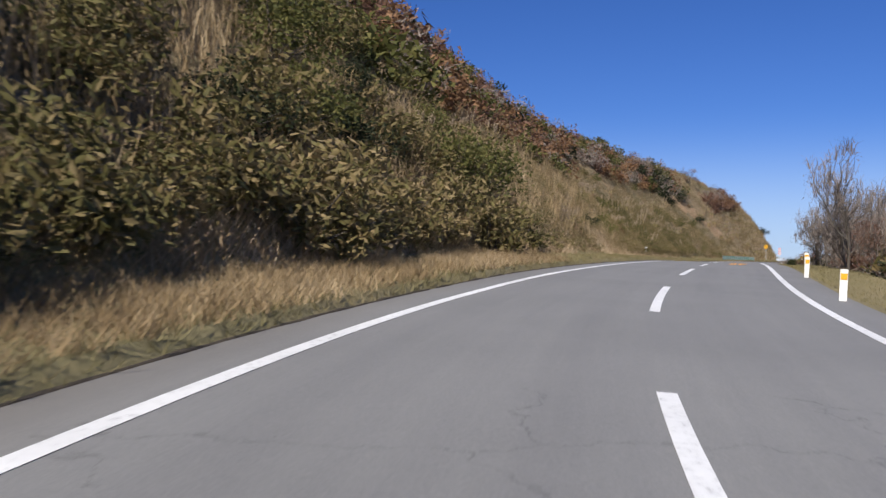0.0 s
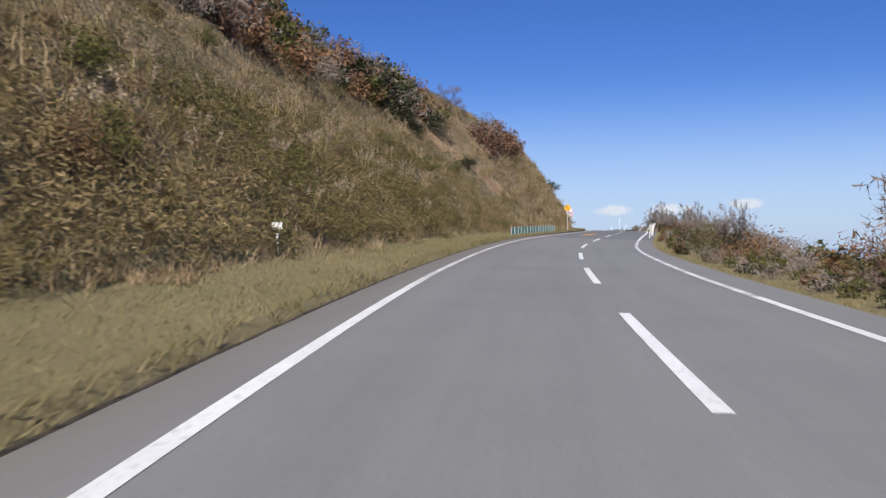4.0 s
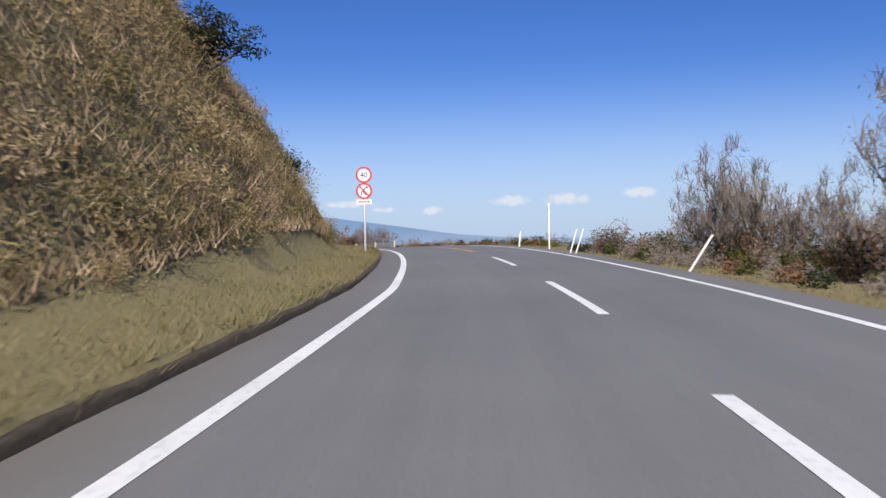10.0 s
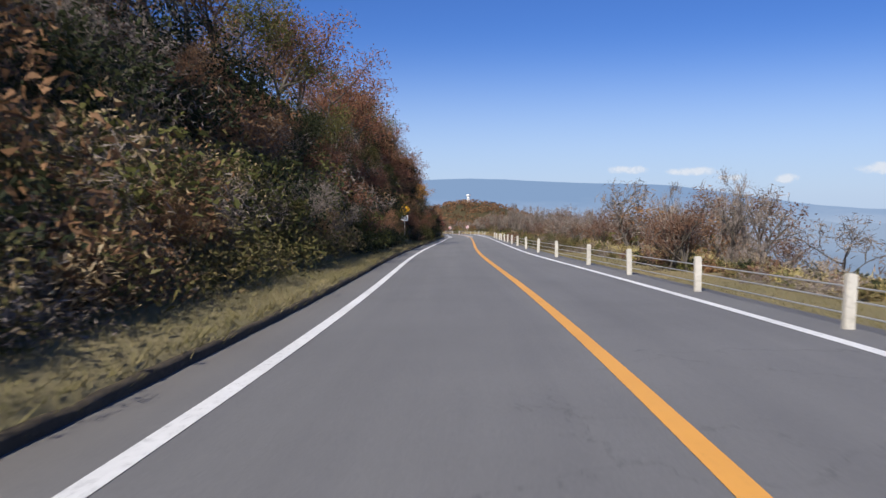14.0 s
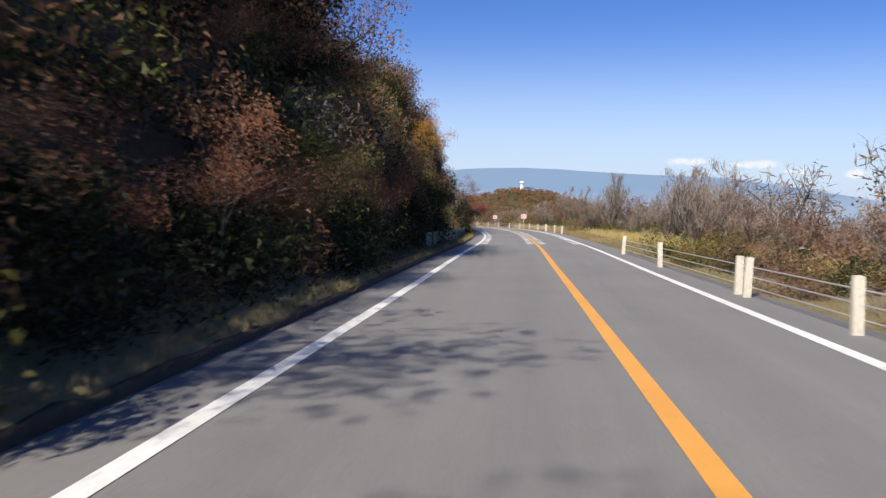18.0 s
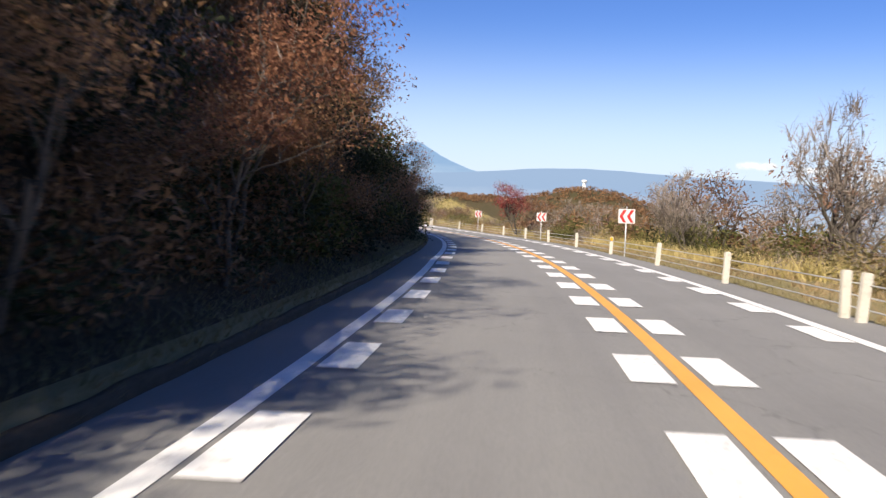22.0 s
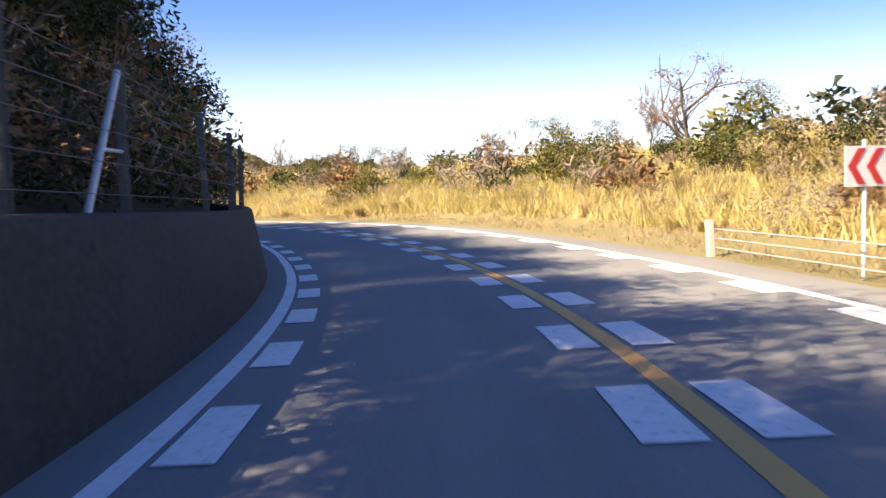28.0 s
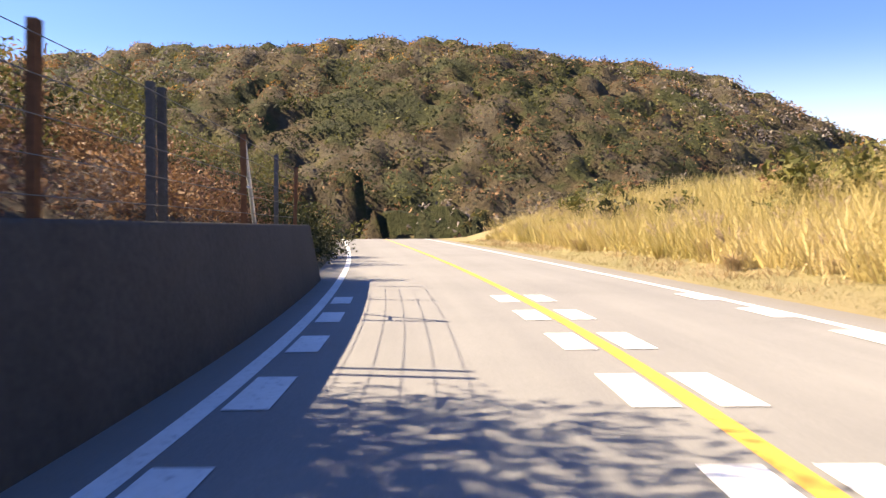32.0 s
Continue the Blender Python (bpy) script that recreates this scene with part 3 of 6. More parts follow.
# ---- painted marks ----
for k, s0 in enumerate([-8, 4.2, 16.2, 27.5, 41.3, 53, 64.5, 76, 88.8, 100.8, 112.2, 122.3, 134, 143.6, 154.5, 167]):
    band("centre_dash", np.linspace(s0, s0 + 6.0, 9), -0.075, 0.075, WHITE_PAINT, road_bed)
band("centre_line", np.arange(179.5, S1 - 2, 1.0), -0.08, 0.08, YELLOW_PAINT, road_bed, "solid orange-yellow centre line")
block_s = 325.2
while block_s < 512:
    ss = np.linspace(block_s - 0.65, block_s + 0.65, 3)
    a, b = left_w(ss), right_w(ss)
    band("rumble_block", ss, -0.47, -0.13, WHITE_PAINT, road_bed, up=0.009)
    band("rumble_block", ss, 0.13, 0.47, WHITE_PAINT, road_bed, up=0.009)
    band("rumble_block", ss, -a + 0.13, -a + 0.45, WHITE_PAINT, road_bed, up=0.009)
    band("rumble_block", ss, b - 0.42, b - 0.11, WHITE_PAINT, road_bed, up=0.009)
    block_s += 2.9 if block_s < 348 else 2.8 if block_s < 400 else 2.72


def lettering(text, size):
    """A flat mesh of the text in the built-in font, 1 high, centred."""
    cu = bpy.data.curves.new("lettering", "FONT")
    cu.body, cu.align_x, cu.align_y, cu.resolution_u = text, "CENTER", "CENTER", 3
    ob = bpy.data.objects.new("lettering", cu)
    scene.collection.objects.link(ob)
    me = bpy.data.meshes.new_from_object(ob.evaluated_get(bpy.context.evaluated_depsgraph_get()))
    bpy.data.objects.remove(ob)
    co = np.zeros(len(me.vertices) * 3)
    me.vertices.foreach_get("co", co)
    co = co.reshape(-1, 3)
    co = (co - (co.max(0) + co.min(0)) / 2) / np.ptp(co[:, 1]) * size
    me.vertices.foreach_set("co", co.ravel())
    me.update()
    return me


def road_number(s0, s1, d0, d1, flip):
    """The broad painted figures 4 and 0, each stroke a strip; flip: to be read by the oncoming lane."""
    k, mid_s, mid_d = (-1 if flip else 1), (s0 + s1) / 2, (d0 + d1) / 2
    strokes = []

    def stroke(left, right, up):
        """Between two lines of (x, y), 0 to 1 across and along."""
        rows_ = []
        for (xa, ya), (xb, yb) in zip(left, right):
            x, y = np.linspace(xa, xb, 3) - 0.5, np.linspace(ya, yb, 3) - 0.5
            rows_.append(road(mid_s + k * y * (s1 - s0), mid_d + k * x * (d1 - d0), up))
        strokes.append(sheet(np.stack(rows_, 0)))

    t = np.linspace(0, 1, 7)
    stroke([(0.45 - 0.25 * q, 1 - 0.68 * q) for q in t], [(0.56 - 0.22 * q, 1 - 0.68 * q) for q in t], 0.008)
    stroke([(0.2, 0.32), (0.2, 0.18)], [(0.65, 0.32), (0.65, 0.18)], 0.0095)
    stroke([(0.45, 1 - q) for q in t], [(0.58, 1 - q) for q in t], 0.011)
    a = np.linspace(0, 2 * np.pi, 33)

    def oval(rx, ry):
        c, n = np.cos(a), np.sin(a)
        return [(0.83 + rx * np.sign(u) * abs(u) ** 0.55, 0.5 + ry * np.sign(w) * abs(w) ** 0.55) for u, w in zip(c, n)]

    stroke(oval(0.155, 0.5), oval(0.045, 0.37), 0.008)
    me = mesh("road_number", *joined(strokes), YELLOW_PAINT)
    part("road_number", me, road_bed, "orange speed number 40 painted on the asphalt")


road_number(116.0, 122.4, -2.6, -1.42, False)
road_number(33.4, 41.0, 0.9, 1.95, True)

# ---- signs and posts ----
RED_SHEET = surface("red_sheeting", [(0.3, (0.55, 0.03, 0.03)), (0.7, (0.62, 0.05, 0.04))], [(0.3, (0.5, 0.03, 0.03)), (0.7, (0.62, 0.05, 0.05))], 2, 15, 0.4, 0.05, 0.001)
WHITE_SHEET = surface("white_sheeting", [(0.3, (0.72, 0.72, 0.7)), (0.7, (0.8, 0.8, 0.79))], [(0.3, (0.68, 0.68, 0.66)), (0.7, (0.8, 0.8, 0.79))], 2, 15, 0.4, 0.05, 0.001)
YELLOW_SHEET = surface("yellow_sheeting", [(0.3, (0.7, 0.34, 0.01)), (0.7, (0.8, 0.42, 0.02))], [(0.3, (0.62, 0.3, 0.01)), (0.7, (0.8, 0.42, 0.02))], 2, 15, 0.4, 0.05, 0.001)
BLUE_INK = surface("blue_ink", [(0.3, (0.02, 0.05, 0.2)), (0.7, (0.03, 0.07, 0.26))], [(0.3, (0.02, 0.05, 0.2)), (0.7, (0.03, 0.07, 0.25))], 2, 15, 0.45, 0.02, 0.001)
BLACK_INK = surface("black_ink", [(0.3, (0.02, 0.02, 0.02)), (0.7, (0.035, 0.033, 0.03))], [(0.3, (0.02, 0.02, 0.02)), (0.7, (0.04, 0.04, 0.04))], 2, 15, 0.45, 0.02, 0.001)
# the net under the trees, its shade put into a darker green
GREEN_SHADED = surface("shaded_green_net", [(0.3, (0.012, 0.06, 0.042)), (0.7, (0.025, 0.1, 0.07))], [(0.3, (0.008, 0.03, 0.022)), (0.7, (0.03, 0.11, 0.075))], 1.2, 22, 0.7, 0.4, 0.01)
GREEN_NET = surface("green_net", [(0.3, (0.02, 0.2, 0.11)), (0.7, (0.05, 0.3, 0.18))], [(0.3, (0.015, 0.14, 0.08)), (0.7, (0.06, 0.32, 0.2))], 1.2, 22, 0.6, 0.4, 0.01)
RUST = surface("rusty_steel", [(0.3, (0.16, 0.07, 0.035)), (0.7, (0.26, 0.12, 0.06))], [(0.3, (0.1, 0.05, 0.03)), (0.7, (0.3, 0.15, 0.08))], 2, 18, 0.8, 0.3, 0.004)


def extruded(outline, depth, mat, name):
    """A plate in the xz plane from an outline, facing -y, depth thick."""
    o = np.asarray(outline, float)
    n = len(o)
    v = np.concatenate([np.c_[o[:, 0], np.zeros(n), o[:, 1]], np.c_[o[:, 0], np.full(n, depth), o[:, 1]]])
    me = bpy.data.meshes.new(name)
    me.from_pydata(v.tolist(), [], [list(range(n)), list(range(2 * n - 1, n - 1, -1))] + [[(i + 1) % n, i, n + i, n + (i + 1) % n] for i in range(n)])
    me.materials.append(mat)
    return me


def disc(r, n=32):
    a = np.arange(n) * 2 * np.pi / n
    return np.c_[np.cos(a) * r, np.sin(a) * r]


def rounded(w, h, r=0.03, n=4):
    out = []
    for cx, cz, a0 in ((w / 2 - r, h / 2 - r, 0), (-w / 2 + r, h / 2 - r, 90), (-w / 2 + r, -h / 2 + r, 180), (w / 2 - r, -h / 2 + r, 270)):
        out += [(cx + r * math.cos(radians(a0 + 90 * i / n)), cz + r * math.sin(radians(a0 + 90 * i / n))) for i in range(n + 1)]
    return np.array(out)


def spun(outline, deg):
    c, s_ = math.cos(radians(deg)), math.sin(radians(deg))
    o = np.asarray(outline, float)
    return np.c_[o[:, 0] * c - o[:, 1] * s_, o[:, 0] * s_ + o[:, 1] * c]


def stand(name, s, d, facing=0.0, up=0.0, lean=0.0, side_lean=0.0):
    """An empty at the ground, its y axis along the road."""
    p = ground_at(s, d)
    ob = new(name)
    ob.matrix_basis = Matrix.Translation((p[0], p[1], p[2] + up)) @ Euler((radians(side_lean), radians(lean), turn(s) + radians(facing))).to_matrix().to_4x4()
    return ob


def pole(height, r=0.03, mat=GALVANISED):
    return mesh("pole", *tube([(0, 0, -0.3), (0, 0, height - 0.01), (0, 0, height)], [r, r, r * 0.6], 10), mat, True)


def put(name, me, parent, x=0.0, y=0.0, z=0.0, label="", rz=0.0):
    return part(name, me, parent, label, pose(x, y, z, 0, 0, rz))


def chevron(s, beyond, posts, width=0.62):
    th = stand("chevron_sign", s, right_w(s) + beyond, 12)
    for x in posts:
        put("pole", pole(1.75, 0.025), th, x, 0.03)
    board = put("board", extruded(rounded(width, 0.5, 0.02), 0.015, WHITE_SHEET, "board"), th, 0, 0, 1.42, "white sheet board")
    for x in (-0.15, 0.13):
        arrow = [(x - 0.13, 0), (x + 0.02, 0.22), (x + 0.14, 0.22), (x - 0.01, 0), (x + 0.14, -0.22), (x + 0.02, -0.22)]
        put("arrow", extruded(arrow[::-1], 0.003, RED_SHEET, "arrow"), board, 0, -0.005, 0, "red chevron pointing along the bend")
    return tagged(th, "red and white chevron board on a steel pole by the bend", "road sign", "chevron signs")


for s, b, posts in ((380.0, 1.05, (0.0,)), (400.2, 1.4, (0.0,)), (418.8, 1.6, (0.0,)), (434.6, 1.0, (-0.1, 0.12)), (453.4, 1.25, (0.0,))):
    chevron(s, b, posts, 0.72 if len(posts) > 1 else 0.62)


def warning(s, beyond, height, half, plate, curve):
    th = stand("warning_sign", s, -left_w(s) - beyond, -4)
    put("pole", pole(height + half * 0.7, 0.033, POST_CREAM), th, 0, 0.04)
    board = put("board", extruded(spun(rounded(half * 1.41, half * 1.41, 0.04), 45), 0.012, YELLOW_SHEET, "board"), th, 0, 0, height, "yellow diamond board")
    if curve:
        sym = []
        for t in np.linspace(0, 1, 9):
            sym.append((0.12 - 0.24 * smooth(0.25, 0.8, t), -0.24 + 0.36 * t))
        sym = np.array(sym) * half / 0.4
        line = np.concatenate([sym + (0.035, 0), sym[::-1] - (0.035, 0)])
        put("symbol", extruded(line, 0.003, BLACK_INK, "symbol"), board, 0, -0.005, 0, "black curve arrow")
        tip = sym[-1] + np.array([(-0.1, -0.02), (0.1, -0.02), (0, 0.12)])
        put("symbol", extruded(tip, 0.003, BLACK_INK, "symbol"), board, 0, -0.005, 0)
        tagged(th, "yellow diamond sign warning of a curve on the grass", "road sign")
    else:
        car = [(-0.13, 0.02), (0.13, 0.02), (0.13, 0.11), (0.08, 0.12), (0.05, 0.2), (-0.05, 0.2), (-0.08, 0.12), (-0.13, 0.11)]
        put("symbol", extruded(spun(car, 12), 0.003, BLACK_INK, "symbol"), board, 0, -0.005, 0.02, "black skidding car")
        for x in (-0.09, 0.07):
            zig = np.array([(x + 0.045 * math.sin(t * 9), 0.0 - 0.26 * t) for t in np.linspace(0, 1, 13)])
            put("symbol", extruded(np.concatenate([zig + (0.02, 0), zig[::-1] - (0.02, 0)]), 0.003, BLACK_INK, "symbol"), board, 0, -0.005, 0.02, "black skid mark")
        tagged(th, "worn yellow slippery road sign with a plate among trees", "road sign")
    if plate:
        pl = put("plate", extruded(rounded(0.55, 0.42, 0.02), 0.01, WHITE_SHEET, "plate"), th, 0, 0, plate, "white plate with faded lines of writing")
        for z, w in ((0.1, 0.4), (0.0, 0.44), (-0.1, 0.3)):
            put("bar", extruded(rounded(w, 0.035, 0.01), 0.002, WEATHERED, "bar"), pl, 0, -0.004, z)


warning(131.6, 1.12, 2.2, 0.38, 0, True)
warning(275.0, 2.25, 2.32, 0.42, 1.68, False)

# speed limit and no-overtaking discs on one pole
th = stand("speed_limit_sign", 175.8, -left_w(175.8) - 1.3, -6, -0.1)
put("pole", pole(3.2, 0.038), th, 0, 0.04)
for z in (2.92, 2.33):
    d_ = put("disc", extruded(disc(0.3), 0.012, RED_SHEET, "disc"), th, 0, 0, z, "round red-rimmed disc")
    put("face", extruded(disc(0.235), 0.003, WHITE_SHEET, "face"), d_, 0, -0.004, 0)
    if z > 2.5:
        me = painted(lettering("40", 0.2), BLUE_INK)
        part("number", me, d_, "blue number 40", pose(0, -0.008, 0, 90, 0, 0))
    else:
        put("slash", extruded(spun(rounded(0.5, 0.05, 0.01), -45), 0.003, RED_SHEET, "slash"), d_, 0, -0.009, 0)
        swerve = np.array([(0.1 - 0.13 * math.sin(t * 3.1), -0.16 + 0.3 * t) for t in np.linspace(0, 1, 9)])
        put("arrow", extruded(np.concatenate([swerve + (0.022, 0), swerve[::-1] - (0.022, 0)]), 0.003, BLUE_INK, "arrow"), d_, 0, -0.006, 0, "blue overtaking arrow")
        put("arrow", extruded([(0.03, 0.1), (0.17, 0.1), (0.1, 0.2)], 0.003, BLUE_INK, "arrow"), d_, 0, -0.006, 0)
        put("arrow", extruded([(-0.11, -0.16), (-0.07, -0.16), (-0.07, 0.0), (-0.11, 0.0)], 0.003, BLUE_INK, "arrow"), d_, 0, -0.006, 0)
pl = put("plate", extruded(rounded(0.56, 0.17, 0.015), 0.01, WHITE_SHEET, "plate"), th, 0, 0, 1.93, "white plate with a red arrow")
put("arrow", extruded([(-0.22, 0), (-0.15, 0.05), (-0.15, 0.018), (0.15, 0.018), (0.15, 0.05), (0.22, 0), (0.15, -0.05), (0.15, -0.018), (-0.15, -0.018), (-0.15, -0.05)][::-1], 0.003, RED_SHEET, "arrow"), pl, 0, -0.004, 0)
tagged(th, "two red-rimmed round signs with a plate on one pole", "road sign")


# delineators: broad white plates near the start, slim leaning poles further on
def marker_post(s, beyond, height, width, lean, side):
    th = stand("marker_post", s, right_w(s) + beyond, 0, 0, lean, side)
    put("shaft", painted(bevelled([(-width / 2, width / 2, -0.02, 0.02, -0.25, height)], 0.008), POST_WHITE), th)
    put("reflector", painted(bevelled([(-width / 2 + 0.01, width / 2 - 0.01, -0.028, -0.02, height - 0.2, height - 0.08)], 0.003), YELLOW_SHEET if width > 0.1 else WHITE_SHEET), th)
    return tagged(th, "white roadside marker post leaning a little" if lean else "white roadside marker post", "marker post", "marker posts")


for s, b, h, w, ln in ((9.3, 0.65, 0.6, 0.14, 2), (19.5, 0.8, 0.62, 0.13, 3), (31.5, 1.5, 0.75, 0.12, 0), (42.5, 2.3, 0.75, 0.12, -2), (55, 2.9, 0.75, 0.12, 2), (58.5, 2.7, 0.75, 0.13, 0),
                       (111.5, 0.6, 0.9, 0.06, 4), (119.3, 0.6, 0.9, 0.05, 2), (119.9, 0.7, 0.9, 0.05, 4), (129.6, 0.5, 0.95, 0.06, 5),
                       (140.6, 0.5, 1.0, 0.05, 20), (141.4, 0.6, 1.0, 0.05, 18), (152.5, 0.7, 1.0, 0.06, 26), (163.8, 0.95, 1.0, 0.05, 33), (175.6, 0.65, 0.95, 0.05, 18), (176.3, 0.6, 0.95, 0.05, 16),
                       (186.4, 0.7, 0.8, 0.08, 5)):
    marker_post(s, b, h, w, ln, 0)
th = stand("snow_pole", 181.5, right_w(181.5) + 0.95)
put("shaft", pole(1.95, 0.035, POST_WHITE), th)
put("cap", mesh("cap", *tube([(0, 0, 1.9), (0, 0, 2.0), (0, 0, 2.02)], [0.045, 0.045, 0.02], 10), WHITE_SHEET, True), th)
tagged(th, "tall thin white snow pole at the road edge", "snow pole")
th = stand("marker_post", 66, -left_w(66) - 3.4)
put("shaft", painted(bevelled([(-0.025, 0.025, -0.02, 0.02, -0.2, 0.75)], 0.006), POST_WHITE), th)
put("plate", painted(bevelled([(-0.12, 0.12, -0.03, -0.02, 0.58, 0.75)], 0.004), WHITE_SHEET), th)
tagged(th, "small white marker plate on the grass verge", "marker post", "marker posts")


# guard fences of white posts and wire ropes
def rope_fence(stations, doubles, label):
    fence = new("guard_fence")
    p0 = road(stations[0], right_w(stations[0]) + 0.7)
    fence.location = p0
    inv = Matrix.Translation(-Vector(p0))
    post = painted(bevelled([(-0.06, 0.06, -0.06, 0.06, -0.3, 0.64)], 0.014, 2), POST_CREAM)
    line = []
    for s in stations:
        w = float(right_w(s)) + (0.55 if s < 320 else 0.75 if s < 440 else 1.05)
        for extra in ((0, 0.55) if s in doubles else (0,)):
            q = ground_at(s + extra, w)
            part("post", post, fence, "", inv @ Matrix.Translation(q) @ Euler((0, radians(random.uniform(-3, 4)), turn(s))).to_matrix().to_4x4())
        if s in (381, 452):
            q = ground_at(s, w)
            part("reflector", painted(bevelled([(-0.05, 0.05, -0.08, -0.055, 0.5, 0.62)], 0.01), YELLOW_SHEET), fence, "yellow reflector", inv @ Matrix.Translation(q) @ Euler((0, 0, turn(s))).to_matrix().to_4x4())
        line.append(ground_at(s, w + 0.07))
    line = np.array(line)
    for h in (0.16, 0.32, 0.48):
        part("wire_rope", mesh("wire_rope", *tube(line - np.array(p0) + (0, 0, h), [0.011] * len(line), 5), GALVANISED), fence)
    return tagged(fence, label, "guard fence", "guard fences")


rope_fence([215.7, 221.2, 227, 232.5, 238, 245, 251.5, 258.5, 265.8, 272.5, 279, 285, 291.5, 296, 304.4, 312.3], (296,), "white guard posts with wire ropes along the verge")
rope_fence([348.9, 354.5, 361, 367.5, 374, 381, 388, 395, 401.5, 408, 414.5, 421.5, 430, 436.5, 444.5, 452, 457.5], (361, 430), "white guard posts with rope cables round the bend")


# low green fences on the hillside verge
def net_fence(s0, s1, beyond, height, step, label, bright):
    fence = new("net_fence")
    p0 = Vector(ground_at(s0, -left_w(s0) - beyond))
    fence.location = p0
    inv = Matrix.Translation(-p0)
    post = painted(bevelled([(-0.025, 0.025, -0.025, 0.025, -0.25, height + 0.03)], 0.006), GALVANISED if bright else WEATHERED)
    ss = np.arange(s0, s1 + 0.01, step)
    for s in ss:
        part("post", post, fence, "", inv @ Matrix.Translation(ground_at(s, -left_w(s) - beyond)) @ Euler((0, radians(random.uniform(-3, 3)), turn(s))).to_matrix().to_4x4())
    for a, b in zip(ss[:-1], ss[1:]):
        q = np.linspace(a, b, 5)
        rows = []
        for h in np.linspace(0.03, height, 5):
            sag = 0.04 * np.sin((q - a) / (b - a) * np.pi) * (h / height) + np.random.uniform(-0.012, 0.012, 5)
            rows.append(ground_at(q, -left_w(q) - beyond - 0.03) + np.stack([sag * 0, sag, np.full(5, h) - sag * 0.5], -1))
        P = np.stack(rows, 0) - np.array(p0)
        back = P + np.array([-0.006, 0.0, 0.0])
        v, f = joined([sheet(P), sheet(back[:, ::-1])])
        part("net_panel", mesh("net_panel", v, f, GREEN_NET if bright else GREEN_SHADED), fence)
    if not bright:
        q = np.arange(s0, s1 + 0.01, 0.5)
        for h in (height * 0.45, height + 0.02):
            line = ground_at(q, -left_w(q) - beyond + 0.03) - np.array(p0) + np.stack([0 * q, 0 * q, h - 0.035 * np.sin((q - s0) / step * np.pi) ** 2], -1)
            part("rope", mesh("rope", *tube(line, [0.012] * len(q), 5), WEATHERED), fence, "grey rope along the net")
    return tagged(fence, label, "fence", "green net fences")


net_fence(102.3, 122.8, 1.15, 0.52, 1.28, "low green net fence on grey posts below the slope", True)
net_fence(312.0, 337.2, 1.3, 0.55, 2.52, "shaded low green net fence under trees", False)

# ---- retaining wall and rockfall fence ----
s_w = np.arange(WALL_FROM, WALL_TO + 0.1, 1.0)
prof = [(0.0, -0.2), (0.02, 0.0), (0.26, 1.24), (0.29, 1.28), (0.62, 1.28), (0.65, 1.25), (0.65, 0.2)]
WALL_U = 0.42
P = np.stack([road(s_w, -left_w(s_w) - WALL_U - u, h) for u, h in prof], 1)
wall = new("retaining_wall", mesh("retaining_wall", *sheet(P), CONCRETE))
tagged(wall, "stained concrete retaining wall, darkened for shade, below the slope", "retaining wall", kind="structure")
for s_end in (WALL_FROM, WALL_TO):
    e = np.array([road(s_end, -left_w(s_end) - WALL_U - u, h) for u, h in prof])
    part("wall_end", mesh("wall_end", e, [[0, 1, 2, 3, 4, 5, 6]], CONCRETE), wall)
rock = new("rockfall_fence")
p0 = Vector(road(WALL_FROM, -left_w(WALL_FROM) - WALL_U - 0.45, 1.28))
rock.location = p0
inv = Matrix.Translation(-p0)
sec = [(-0.035, -0.04), (0.035, -0.04), (0.035, -0.03), (0.008, -0.03), (0.008, 0.03), (0.035, 0.03), (0.035, 0.04), (-0.035, 0.04), (-0.035, 0.03), (-0.008, 0.03), (-0.008, -0.03), (-0.035, -0.03)]
beam_v = [(x, y, z) for z in (-0.2, 1.2) for x, y in sec]
i_beam = bpy.data.meshes.new("post")
i_beam.from_pydata(beam_v, [], [[(i + 1) % 12, i, 12 + i, 12 + (i + 1) % 12][::-1] for i in range(12)] + [list(range(11, -1, -1)), list(range(12, 24))])
i_beam.materials.append(WEATHERED)
rusty = i_beam.copy()
rusty.materials.clear()
rusty.materials.append(RUST)


def on_wall(s, h=0.0, back=0.45):
    return road(s, -left_w(s) - WALL_U - back, 1.28 + h)


post_s = np.concatenate([np.arange(441.9 - 7 * 3.05, 473, 3.05), np.arange(474.7, WALL_TO - 0.5, 3.3)])
post_s[np.abs(post_s - 451.05).argmin()], post_s[np.abs(post_s - 504.4).argmin()] = 450.3, 503.4
for k, s in enumerate(post_s):
    old = s > 490 and k % 2 == 0
    m = inv @ Matrix.Translation(on_wall(s)) @ Euler((0, radians(random.uniform(-1.5, 1.5)), turn(s))).to_matrix().to_4x4()
    part("post", rusty if old else i_beam, rock, "rusty brown steel post" if old else "", m)
    if k % 5 == 2:
        part("post", i_beam, rock, "", inv @ Matrix.Translation(on_wall(s + 0.35)) @ Euler((0, 0, turn(s))).to_matrix().to_4x4())
brace = mesh("brace", *joined([tube([(0, -0.95, -0.1), (0, -0.04, 1.14)], [0.03, 0.03], 8), tube([(0, -0.5, 0.5), (0, 0.0, 0.5)], [0.018, 0.018], 6)]), GALVANISED)
for s, way in ((450.3, 0.0), (507.7, math.pi)):
    part("brace", brace, rock, "slanting pale steel brace", inv @ Matrix.Translation(on_wall(s)) @ Euler((0, 0, turn(s) + way)).to_matrix().to_4x4())
line_s = np.arange(post_s[0], post_s[-1] + 0.1, 1.5)
for h in np.arange(0.14, 1.15, 0.24):
    part("wire", mesh("wire", *tube(on_wall(line_s, h, 0.39) - np.array(p0), [0.004] * len(line_s), 5), WEATHERED), rock)
tagged(rock, "grey steel rockfall fence with wires on the concrete wall", "rockfall fence")

